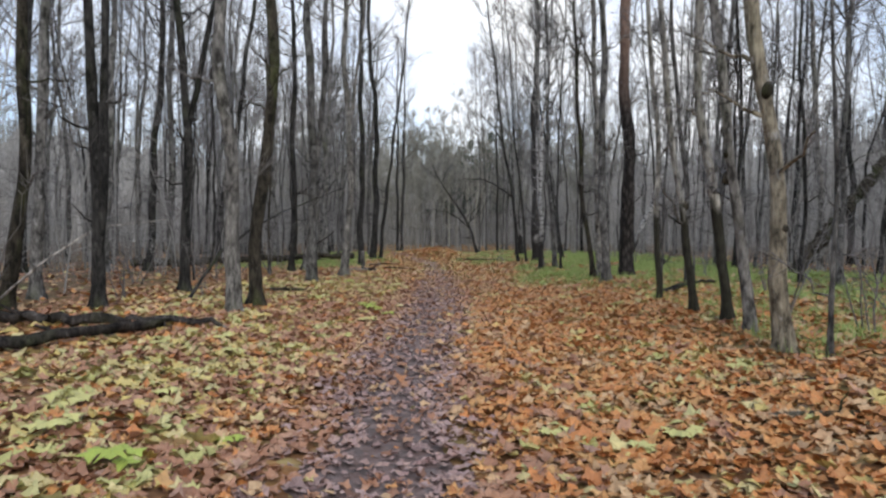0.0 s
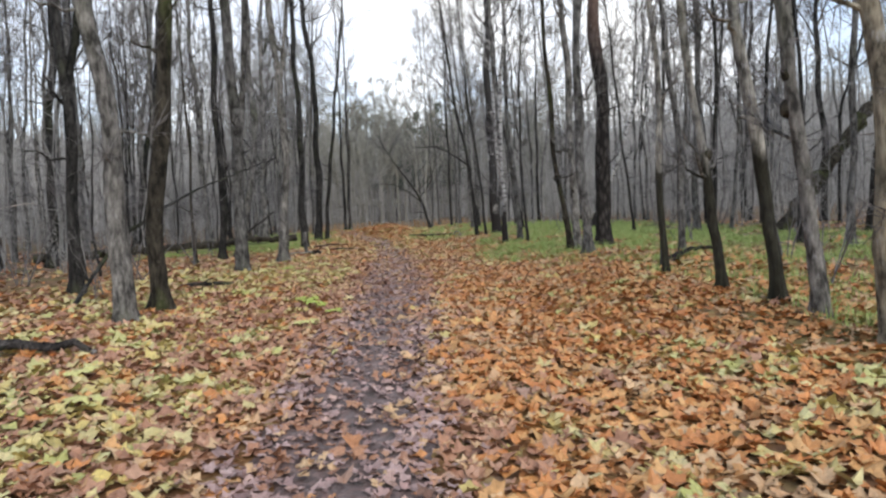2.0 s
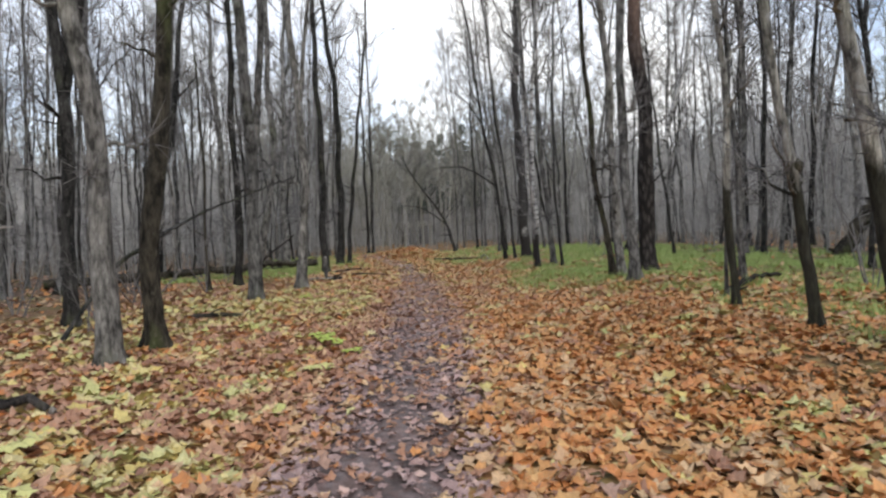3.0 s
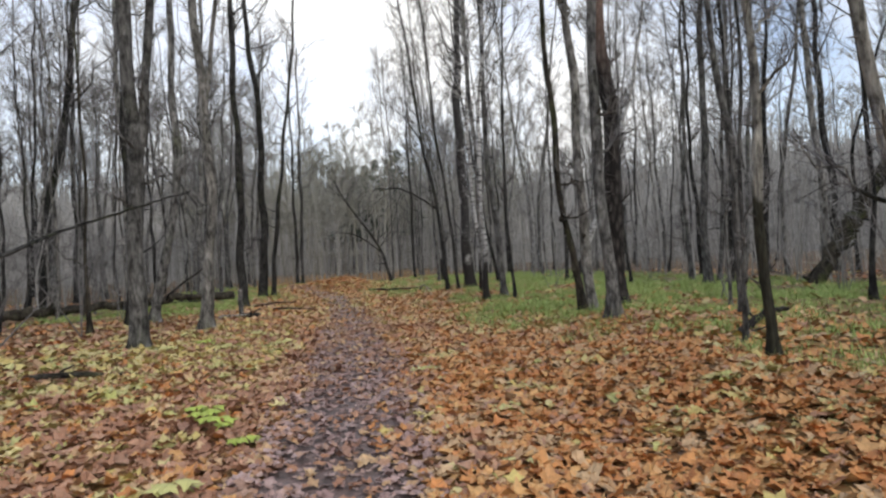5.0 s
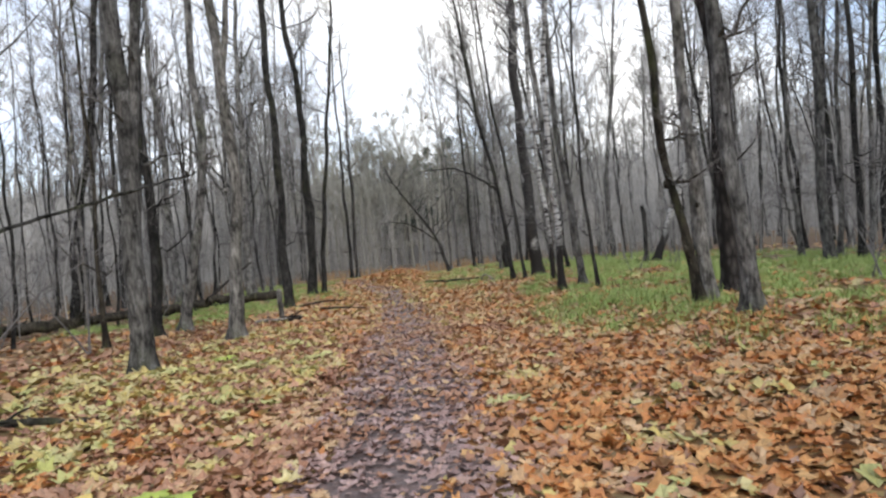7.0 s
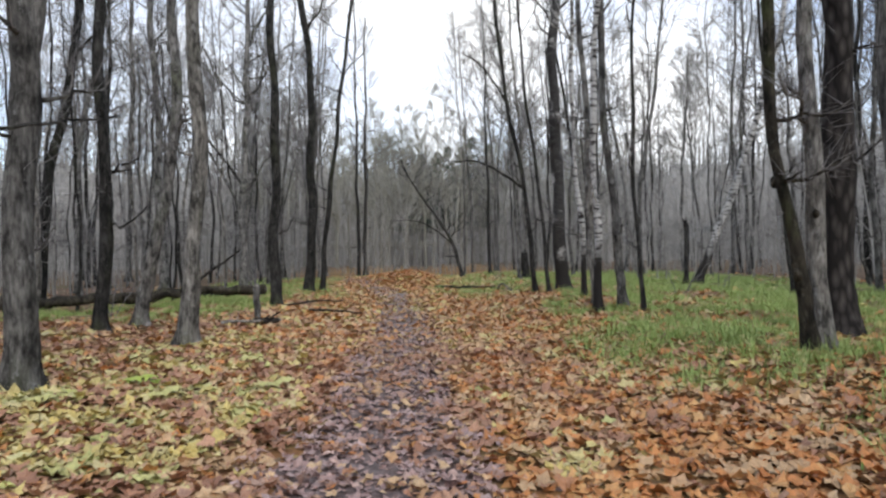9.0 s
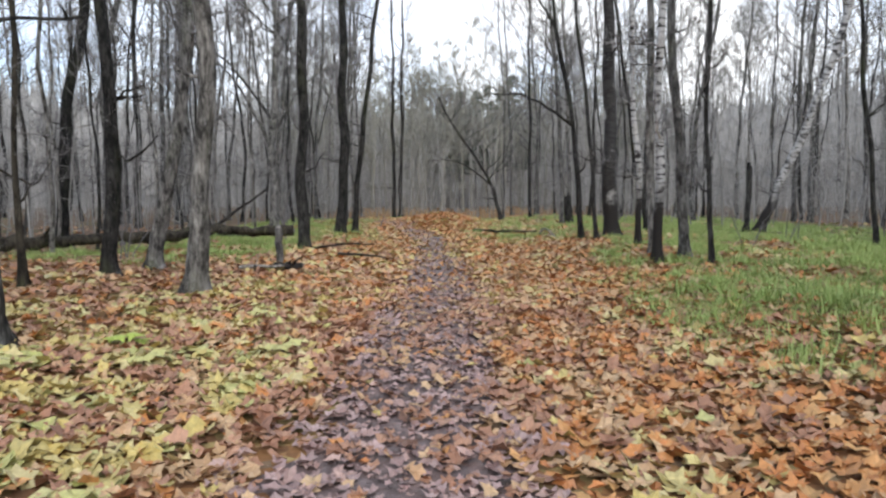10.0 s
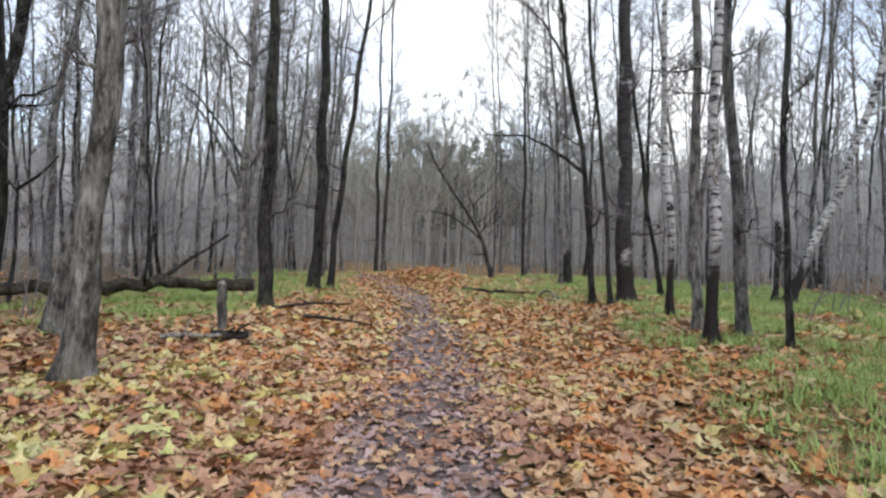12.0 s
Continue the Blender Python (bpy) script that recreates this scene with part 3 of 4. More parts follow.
tree("bare_tree", 4.77, 8.1, 0.08, [(1.6, 0.01), (4.4, -0.04)], 8, limbs=9, reach=1.0)
tree("bare_tree", 10.45, 17.4, 0.2, [(3.0, 0.02), (7.5, 0.23)], 16)
tree("dark_tree", 10.5, 19.4, 0.14, [(2.7, 0.09), (6.0, -0.04)], 14)
tree("bare_tree", 11.55, 27.5, 0.32, [(3.8, 0.02), (9.3, 0.28)], 19)
tree("dark_tree", 11.57, 26.2, 0.2, [(5.3, 0.22), (8.7, 0.05)], 17)
tree("bare_tree", 7.4, 19.5, 0.08, [(3.8, 0.12), (5.9, 0.12)], 9, limbs=9, reach=1.0)
tree("bare_tree", 12.5, 30.3, 0.19, [(4.1, -0.1), (10.3, 0.15)], 17)
tree("birch_tree", 4.02, 27.1, 0.19, [(2.2, -0.04), (4.2, -0.06), (7.8, 0.2)], 18)
tree("old_birch", 5.0, 35.1, 0.52, [(4.2, -0.2), (8.1, -0.18), (12.0, -0.1)], 21)
tree("bare_tree", 4.68, 27.5, 0.23, [(1.6, -0.14), (3.3, -0.27), (5.1, -0.36)], 17)
tree("dark_tree", 4.68, 26.1, 0.11, [(1.6, -0.14), (3.1, -0.26), (4.6, -0.13)], 13)
tree("dark_tree", 3.9, 34.2, 0.19, [(3.4, -0.32), (7.0, -0.93)], 16, arms=[(3.5, 0.1, (-2.7, 0.3, 0.75)), (6.0, 0.08, (-1.6, -0.5, 1.4))])
tree("dark_tree", 4.3, 34.0, 0.15, [(3.1, -0.27), (6.9, -0.69)], 15)
tree("birch_tree", 4.55, 30.4, 0.17, [(1.7, -0.07), (4.0, -0.19), (6.3, -0.25)], 17)
tree("pale_tree", 4.25, 28.2, 0.2, [(3.1, -0.13), (5.4, -0.23)], 17)
tree("dark_tree", 6.9, 37.9, 0.18, [(3.9, -0.67), (6.8, -1.13)], 14)
tree("birch_tree", 10.3, 36.8, 0.36, [(1.9, 0.75), (3.6, 1.45), (4.75, 1.9), (6.2, 2.4), (9.0, 3.2)], 15, label="leaning birch with white bark and a black foot")
tree("dark_tree", 10.1, 30.2, 0.14, [(1.8, -0.19), (5.8, -0.67)], 14)
tree("bare_tree", 12.6, 28.6, 0.19, [(3.3, 0.3), (7.4, 0.6)], 17)
tree("bare_tree", 13.4, 28.4, 0.18, [(3.9, 0.4)], 16)
tree("dark_tree", 2.7, 52.0, 0.26, [(1.7, -0.43), (3.2, -1.2), (4.6, -2.3)], 7, first=0.15, reach=3.5, arms=[(2.0, 0.12, (-3.4, -0.6, 1.2))])
tree("dark_tree", 4.2, 51.0, 0.22, [(5.5, -0.07)], 16)
tree("bare_tree", 4.9, 44.2, 0.2, [(5.0, -0.2), (10.0, -0.7)], 17, limbs=36, first=0.2, reach=4.2)
tree("bare_tree", 5.9, 48.4, 0.24, [(6.0, -0.1), (11.0, -0.5)], 18, limbs=36, first=0.2, reach=4.4)
tree("bare_tree", 3.1, 56.5, 0.16, [(6.0, 0.1), (12.0, -0.3)], 17, limbs=40, first=0.2, reach=4.2)
tree("bare_tree", 4.0, 61.0, 0.2, [(6.0, -0.1), (12.0, -0.5)], 18, limbs=40, first=0.2, reach=4.4)
tree("bare_tree", 5.0, 55.5, 0.2, [(6.0, 0.1), (12.0, -0.4)], 17, limbs=36, first=0.2, reach=4.4)
tree("bare_tree", 7.2, 58.5, 0.24, [(6.0, -0.2), (12.0, -0.9)], 18, limbs=36, first=0.2, reach=4.6)
tree("bare_tree", -5.4, 47.5, 0.2, [(6.0, 0.1), (12.0, 0.5)], 16, limbs=36, first=0.2, reach=4.0)
tree("bare_tree", -6.2, 55.0, 0.22, [(6.0, -0.1), (12.0, 0.4)], 17, limbs=36, first=0.2, reach=4.2)
tree("bare_tree", 16.1, 46.0, 0.25, [(7.7, 0.06), (12.6, 0.31)], 18)
tree("bare_tree", 17.3, 46.8, 0.28, [(7.8, -0.27), (12.9, -0.06)], 18)


def snag(x, y, d, bends, height, label, material=MOSSY_BARK):
    rng = np.random.default_rng(int(x * 100))
    root = thing("broken_snag", pose(x, y, float(ground_z(x, y))), label, "dead tree")
    line = middle_line(height, bends, 0.16, 0.03, rng)
    part("trunk", mesh_of("trunk", *stem_mesh(line, d / 2, d / 2 * 0.85, 12, rng, 0.7, 0.12, True), material), root)
    tip = line[-1]
    ends = tip + rng.normal(0, 1, (7, 3)) * [0.05, 0.05, 0] + np.stack([np.zeros(7), np.zeros(7), rng.uniform(0.08, 0.25, 7)], 1)
    feet = tip + rng.normal(0, 1, (7, 3)) * [0.05, 0.05, 0.0] - [0, 0, 0.06]
    sp = np.stack([feet, (feet + ends) / 2, ends], 1)
    part("splintered_top", mesh_of("splinters", *tubes(sp, np.tile([0.035, 0.025, 0.004], (7, 1)), 5), material), root)
    PLANTED.append((x, y))


snag(9.85, 36.7, 0.19, [(2.0, 0.05)], 2.2, "dark broken trunk beside a leaning birch", DARK_BARK)
snag(5.3, 44.8, 0.38, [(1.1, -0.06)], 1.25, "dark rotten broken trunk in the grass", DARK_BARK)


def torn_end(at, way, r, rng):
    """The ragged face where a stem broke off: a splintered disc, proud of the bark's cut."""
    u = unit(np.cross(way, [0.3, 0.2, 1.0]))
    w = np.cross(way, u)
    a = np.arange(10) * 2 * np.pi / 10
    ring = at + r * (np.cos(a)[:, None] * u + np.sin(a)[:, None] * w) + way * 0.006
    mid = at + 0.55 * r * (np.cos(a + 0.3)[:, None] * u + np.sin(a + 0.3)[:, None] * w) + way * rng.uniform(0.02, 0.07, (10, 1))
    s = np.arange(10)
    t = (s + 1) % 10
    v = np.concatenate([ring, mid, (at + way * 0.03)[None]])
    f = np.concatenate([np.stack([s, t, s + 10], 1), np.stack([t, t + 10, s + 10], 1), np.stack([s + 10, t + 10, np.full(10, 20)], 1)])
    return v, f


def fallen(name, label, pts, d0, d1, material=ROTTEN, stubs=4, category="log"):
    """A lying stem along the points given, resting on the ground, with broken stubs."""
    rng = np.random.default_rng(int(abs(pts[0][0]) * 100 + pts[0][1] * 10))
    pts = np.array(pts, float)
    root = thing(name, pose(*pts[0]), label, category)
    seg = np.concatenate([[0], np.cumsum(np.linalg.norm(np.diff(pts, axis=0), axis=1))])
    n = max(6, int(seg[-1] / 0.2))
    s = np.linspace(0, seg[-1], n)
    line = np.stack([np.interp(s, seg, pts[:, c]) for c in range(3)], 1) - pts[0]
    line[1:-1] = (line[:-2] + line[1:-1] + line[2:]) / 3
    line += rng.normal(0, 0.1 * d0, line.shape)
    v, f = stem_mesh(line, d0 / 2, d1 / 2, 10, rng, 0, 0.15, True)
    trunk = part("trunk", mesh_of("log", v, f, material), root)
    for _ in range(stubs):
        k = rng.integers(1, n - 1)
        d = unit(rng.normal(0, 1, 3) * [1, 1, 0.3] + [0, 0, 0.5])
        ln = rng.uniform(0.15, 0.5) * (0.4 + 3 * d0)
        sp = np.stack([line[k], line[k] + d * ln * 0.5 + rng.normal(0, 0.02, 3), line[k] + d * ln])
        part("branch_stub", mesh_of("stub", *tubes(sp[None], np.array([[d0 * 0.2, d0 * 0.14, d0 * 0.08]]), 6), material), root)
    if d1 >= 0.09:
        part("broken_end", mesh_of("broken_end", *torn_end(line[-1], unit(line[-1] - line[-3]), 0.47 * d1, rng), PALE_WOOD), trunk, "torn pale wood")
    return root


def gz(x, y, up=0.0):
    return (x, y, float(ground_z(x, y)) + up)


fallen("fallen_log", "dark wet rotting log lying among yellow leaves", [gz(-9.5, 11.0, 0.2), gz(-7.0, 10.6, 0.17), gz(-5.6, 10.3, 0.15), gz(-4.3, 10.1, 0.12), gz(-3.35, 10.1, 0.09)], 0.27, 0.09)
fallen("fallen_log", "thin dark log crossing beneath a thicker one", [gz(-6.8, 7.0, 0.12), gz(-5.3, 8.1, 0.13), gz(-4.6, 9.0, 0.14), gz(-4.1, 9.7, 0.13)], 0.19, 0.14)
fallen("fallen_tree", "long fallen tree propped above the grass on its branches", [gz(-13.0, 27.6, 0.2), gz(-9.3, 30.2, 0.3), gz(-7.4, 31.6, 0.38), gz(-6.0, 32.6, 0.42), gz(-4.5, 32.9, 0.42)], 0.33, 0.25, MOSSY_BARK, 8)
fallen("fallen_log", "mossy log lying behind a fallen trunk", [gz(-8.6, 35.6, 0.1), gz(-6.6, 37.4, 0.1)], 0.2, 0.14)
fallen("dead_branch", "bare dead branch slanting up from the ground", [gz(-7.6, 34.2, 0.1), gz(-6.6, 34.8, 1.0), gz(-5.8, 35.2, 1.7)], 0.12, 0.05, stubs=3, category="branch")
fallen("stump", "short grey stump holding up a fallen trunk", [gz(-3.3, 27.2, -0.05), gz(-3.32, 27.2, 0.75)], 0.13, 0.12, BARK, 1, "stump")
fallen("stick", "dark fallen stick on brown leaves", [gz(-2.7, 30.2, 0.1), gz(-2.0, 29.9, 0.13), gz(-1.3, 29.5, 0.08)], 0.07, 0.035, stubs=2, category="stick")
fallen("stick", "dark fallen stick on brown leaves", [gz(-3.6, 31.4, 0.1), gz(-2.9, 32.6, 0.14), gz(-2.2, 33.4, 0.08)], 0.08, 0.035, stubs=2, category="stick")
fallen("stick", "broken pale branch lying on yellow leaves", [gz(-3.7, 25.95, 0.07), gz(-3.0, 26.25, 0.12)], 0.07, 0.05, PALE_WOOD, 2, "stick")
fallen("stick", "black rotten branch lying on yellow leaves", [gz(-3.2, 26.35, 0.08), gz(-2.7, 26.5, 0.12)], 0.15, 0.1, stubs=3, category="stick")
fallen("stick", "long dark branch lying in the grass", [gz(0.9, 43.4, 0.1), gz(2.0, 41.2, 0.14), gz(3.1, 38.9, 0.1)], 0.14, 0.06, stubs=5, category="stick")
fallen("stick", "bare white branch bent over the grass", [gz(3.1, 38.2, 0.0), gz(3.2, 37.4, 0.32), gz(3.45, 36.4, 0.03)], 0.09, 0.05, PALE_WOOD, 2, "stick")
fallen("stick", "dark broken branch lying behind thin trees", [gz(5.3, 15.9, 0.02), gz(6.2, 16.7, 0.16), gz(7.2, 17.5, 0.18)], 0.13, 0.07, stubs=2, category="stick")
fallen("dead_tree", "thick mossy dead tree leaning over at a slant", [gz(13.0, 24.4, -0.1), gz(14.1, 24.6, 1.3), gz(15.6, 25.0, 2.9), gz(17.5, 25.4, 4.9)], 0.5, 0.36, MOSSY_BARK, 4, "dead tree")
fallen("leaning_branch", "long thin dead branch slanting across the trees", [gz(-5.6, 14.5, 0.0), gz(-5.1, 15.4, 1.2), gz(-4.3, 17.3, 2.0), gz(-3.05, 20.2, 2.95)], 0.085, 0.025, DARK_BARK, 5, "branch")
fallen("dead_branch", "pale bare dead branch bent over between shrubs", [gz(-8.4, 12.0, 0.0), gz(-7.7, 12.6, 0.9), gz(-6.9, 13.1, 1.55), gz(-5.6, 13.5, 1.75)], 0.055, 0.02, PALE_WOOD, 4, "branch")
fallen("stick", "black wet branch lying between yellow and brown leaves", [gz(-4.6, 17.0, 0.03), gz(-3.9, 16.7, 0.08), gz(-3.1, 16.6, 0.05)], 0.1, 0.05, stubs=3, category="stick")
fallen("rotten_branch", "rotting branch coated in green moss among orange leaves", [gz(2.75, 5.55, 0.02), gz(3.15, 5.4, 0.04), gz(3.6, 5.3, 0.02)], 0.065, 0.04, MOSSY_BARK, 1, "branch")
fallen("stick", "thin dead branch half buried in leaves", [gz(2.9, 6.6, 0.02), gz(3.7, 6.8, 0.04), gz(4.3, 6.7, 0.02)], 0.03, 0.015, stubs=2, category="stick")



def shrub(x, y, h, stems, lean=(0, 0)):
    """A bare bush or clump of saplings: thin stems from one foot, with fine twigs."""
    rng = np.random.default_rng(int(abs(x) * 500 + y * 90))
    root = thing("bare_shrub", pose(x, y, float(ground_z(x, y))), "leafless shrub of thin grey twigs rising from fallen leaves", "shrub", "shrubs between the trees")
    pieces = []
    for _ in range(stems):
        hh = h * rng.uniform(0.6, 1.1)
        way = np.append(rng.normal(0, 0.28, 2) + lean, 1.0) * hh
        s = np.linspace(0, 1, 7)[:, None]
        line = rng.normal(0, 0.07, 3) * [1, 1, 0] + way * s + rng.normal(0, 0.03, (7, 3)) * s * hh - [0, 0, 0.04]
        line[:, :2] += way[:2] * 0.3 * s**2
        part("stem", mesh_of("stem", *tubes(line[None], ((0.005 + 0.0035 * hh) * (1 - 0.8 * s[:, 0]) + 0.002)[None], 5), TWIG), root)
        a = line[rng.integers(1, 7, 12)]
        e = a + unit(way / hh + rng.normal(0, 0.6, a.shape)) * rng.uniform(0.15, 0.45, (12, 1)) * hh * 0.6
        pieces.append(spikes(a, e, 0.006))
        m = a + (e - a) * rng.uniform(0.3, 0.8, (12, 1))
        pieces.append(spikes(m, m + unit(e - a + rng.normal(0, 0.2, a.shape)) * 0.25 * hh**0.5, 0.004))
    tagged(part("spray", mesh_of("spray", *joined(pieces), TWIG), root), kind="stuff")


for place in ((-7.2, 9.6, 2.0, 4), (-8.0, 11.6, 2.6, 5), (-7.0, 14.4, 2.2, 4), (-5.6, 15.6, 1.8, 4), (-8.6, 18.5, 3.0, 5), (-7.2, 21.0, 2.4, 4), (-6.2, 19.0, 2.8, 3), (-5.9, 22.4, 2.4, 3),
              (-8.8, 24.5, 3.0, 5), (-7.0, 28.6, 2.2, 4), (-9.6, 33.5, 3.0, 5), (-5.4, 35.4, 2.4, 4), (-6.2, 38.5, 3.2, 5), (-3.2, 44.0, 2.2, 3)):
    shrub(*place)
for place in ((5.4, 7.4, 1.7, 3), (6.2, 9.5, 2.4, 4), (6.6, 12.6, 2.6, 4), (7.6, 15.2, 2.4, 4), (8.6, 21.8, 2.2, 3), (7.0, 30.2, 1.6, 3), (9.4, 33.0, 2.0, 4), (6.3, 40.5, 2.4, 4), (12.4, 33.4, 2.4, 5),
              (12.0, 22.0, 2.4, 4), (14.0, 30.5, 3.0, 5), (4.0, 46.0, 2.0, 4), (5.4, 48.6, 2.6, 5), (-0.2, 56.0, 2.2, 5)):
    shrub(*place)

# ---- woods on both sides ----


def variant(i, twig=TWIG, fine=2.0, sub=2):
    rng = np.random.default_rng(100 + i)
    h, d = rng.uniform(13, 20), rng.uniform(0.11, 0.3)
    line = middle_line(h, [(rng.uniform(2, 5), rng.normal(0, 0.2), rng.normal(0, 0.2)), (h * 0.7, rng.normal(0, 0.6), rng.normal(0, 0.6))], 0.6, 0.12, rng)
    mat = (BARK, DARK_BARK, BARK, DARK_BARK, PALE_BARK, DARK_BARK)[i % 6]
    return (mesh_of("trunk", *stem_mesh(line, d / 2, d * 0.12, 8, rng, 0.5), mat),
            mesh_of("crown", *crown_mesh(line, d / 2, rng, 28, 0.2, 3.6, 8, sub, fine, 4, False), twig))


def clear_of(x, y, gap):
    return all((x - a) ** 2 + (y - b) ** 2 > gap * gap for a, b in PLANTED)


def in_corridor(x, y):
    """The open strip along the walk and beyond it, which the woods leave free."""
    left = -9.5 if y < 26 else -11.5 if y < 35 else -5.5
    right = 9.0 if y < 19 else 14.0 if y < 41 else 7.0
    return y < 57 and left < x < right or -6.0 < x < 6.0


def side_woods(count):
    kinds = [variant(i) for i in range(12)]
    rng = np.random.default_rng(5)
    made = 0
    while made < count:
        y = rng.uniform(-14, 70)
        x = rng.uniform(-34, 34)
        if in_corridor(x, y) or not clear_of(x, y, 1.5):
            continue
        trunk, crown = kinds[rng.integers(12)]
        s = rng.uniform(0.8, 1.15)
        root = thing("forest_tree", pose(x, y, float(ground_z(x, y)), 0, 0, rng.uniform(0, 360)) @ Matrix.Scale(s, 4), "slender bare tree in the woods beside the path", "tree", "woods beside the path")
        part("trunk", trunk, root)
        part("crown", crown, root)
        PLANTED.append((x, y))
        made += 1


side_woods(225)


def thicket(count, x0, x1, y0, y1, kinds, sizes, seed):
    """A closer stand of slim trees beside the path, full of fine twigs."""
    rng = np.random.default_rng(seed)
    made = 0
    while made < count:
        x, y = rng.uniform(x0, x1), rng.uniform(y0, y1)
        if not clear_of(x, y, 1.1):
            continue
        trunk, crown = kinds[rng.integers(len(kinds))]
        root = thing("forest_tree", pose(x, y, float(ground_z(x, y)), 0, 0, rng.uniform(0, 360)) @ Matrix.Scale(rng.uniform(*sizes), 4), "slim young bare tree standing close among others", "tree", "woods beside the path")
        part("trunk", trunk, root)
        part("crown", crown, root)
        PLANTED.append((x, y))
        made += 1


YOUNG = [variant(20 + i) for i in range(4)]
# crowns in the twig tone that has haze painted in
LACY = [variant(30 + i, HAZED_TWIG, 2.8, 3) for i in range(4)]
thicket(28, -17, -7, 19, 44, YOUNG, (0.55, 0.9), 15)
thicket(14, 7.5, 20, 44, 66, LACY, (0.75, 1.0), 16)
thicket(16, -18, -6.5, 45, 66, LACY, (0.75, 1.0), 17)


def far_woods(name, count, box, hole, seed, heights, material, label, limbs=18, sub=2, fine=3.8):
    """Distant bare trees, joined: nobody could count them."""
    rng = np.random.default_rng(seed)
    pieces = []
    while len(pieces) < 2 * count:
        x, y = rng.uniform(box[0], box[1]), rng.uniform(box[2], box[3])
        if hole(x, y):
            continue
        h, d = rng.uniform(*heights), rng.uniform(0.12, 0.34)
        line = middle_line(h, [(h * 0.4, rng.normal(0, 0.3), rng.normal(0, 0.3)), (h * 0.8, rng.normal(0, 0.7), rng.normal(0, 0.7))], 1.6, 0.15, rng)
        line += [x, y, float(ground_z(x, y)) - 0.1]
        n = len(line)
        pieces.append(tubes(line[None], (d / 2 * (1 - 0.8 * np.linspace(0, 1, n)))[None], 5))
        pieces.append(crown_mesh(line, d / 2, rng, limbs, 0.12, 4.2, 5, sub, fine, 2, False))
    return tagged(new(name, mesh_of(name, *joined(pieces), material)), label, "woods", kind="stuff")


# the distant stands get their haze from the pale twig colour
far_woods("far_woods", 310, (-75, 75, 30, 125), lambda x, y: y < 70 and abs(x) < 34 or y < 58 and abs(x) < 40 or y < 125 and abs(x + 1) < 9, 21, (13, 21), HAZED_TWIG, "grey-brown mass of distant bare trees, haze in their colour", 18, 2, 5.6)
far_woods("far_woods", 110, (-22, 26, 82, 114), lambda x, y: False, 22, (12.5, 19), HAZED_OLIVE_TWIG, "olive-grey distant trees closing the path, haze in their colour", 26, 3, 5.2)
far_woods("woods_behind", 30, (-40, 40, -45, -14), lambda x, y: abs(x) < 4, 23, (13, 19), HAZED_TWIG, "bare trees standing behind the start of the path")


def conifer_mesh(h, seed):
    """Drooping boughs set round a stem, each a spray of needles."""
    rng = np.random.default_rng(seed)
    n = 150
    u = np.sort(rng.uniform(0.3, 1, n))
    az = rng.uniform(0, 6.28, n)
    ln = (0.35 + 2.7 * (1 - u) ** 0.7) * rng.uniform(0.6, 1.15, n)
    d = np.stack([np.cos(az), np.sin(az), rng.uniform(-0.15, 0.35, n)], 1)
    a = np.stack([0 * u, 0 * u, u * h], 1)
    w = rng.uniform(0.15, 1, (n, 26, 1))
    at = a[:, None] + (d * ln[:, None])[:, None] * w - np.array([0, 0, 0.25]) * w**2
    e = at + unit(d[:, None] * 0.7 + rng.normal(0, 0.6, at.shape)) * rng.uniform(0.25, 0.6, (n, 26, 1))
    stem = np.stack([np.zeros(8), np.zeros(8), np.linspace(-0.2, h, 8)], 1)
    return tubes(stem[None], np.linspace(0.17, 0.02, 8)[None], 7), joined([spikes(a, a + d * ln[:, None], 0.035), spikes(at, e, 0.055)])


def conifers():
    needles = green("conifer_needles", (0.045, 0.075, 0.055), (0.1, 0.13, 0.1))
    kinds = [(mesh_of("trunk", *st, DARK_BARK), mesh_of("crown", *cr, needles, False)) for st, cr in (conifer_mesh(18.5, 81), conifer_mesh(16.5, 82))]
    rng = np.random.default_rng(83)
    for k, (x, y) in enumerate(((0.6, 106), (2.6, 101), (4.4, 107), (6.0, 102), (7.8, 108), (-2.2, 112), (10.5, 110))):
        root = thing("conifer", pose(x, y, float(ground_z(x, y)), 0, 0, rng.uniform(0, 360)) @ Matrix.Scale(rng.uniform(0.85, 1.08), 4), "distant dark blue-green conifer standing behind bare trees", "tree", "conifers at the far end")
        part("trunk", kinds[k % 2][0], root)
        part("crown", kinds[k % 2][1], root, "dark green needles")


conifers()


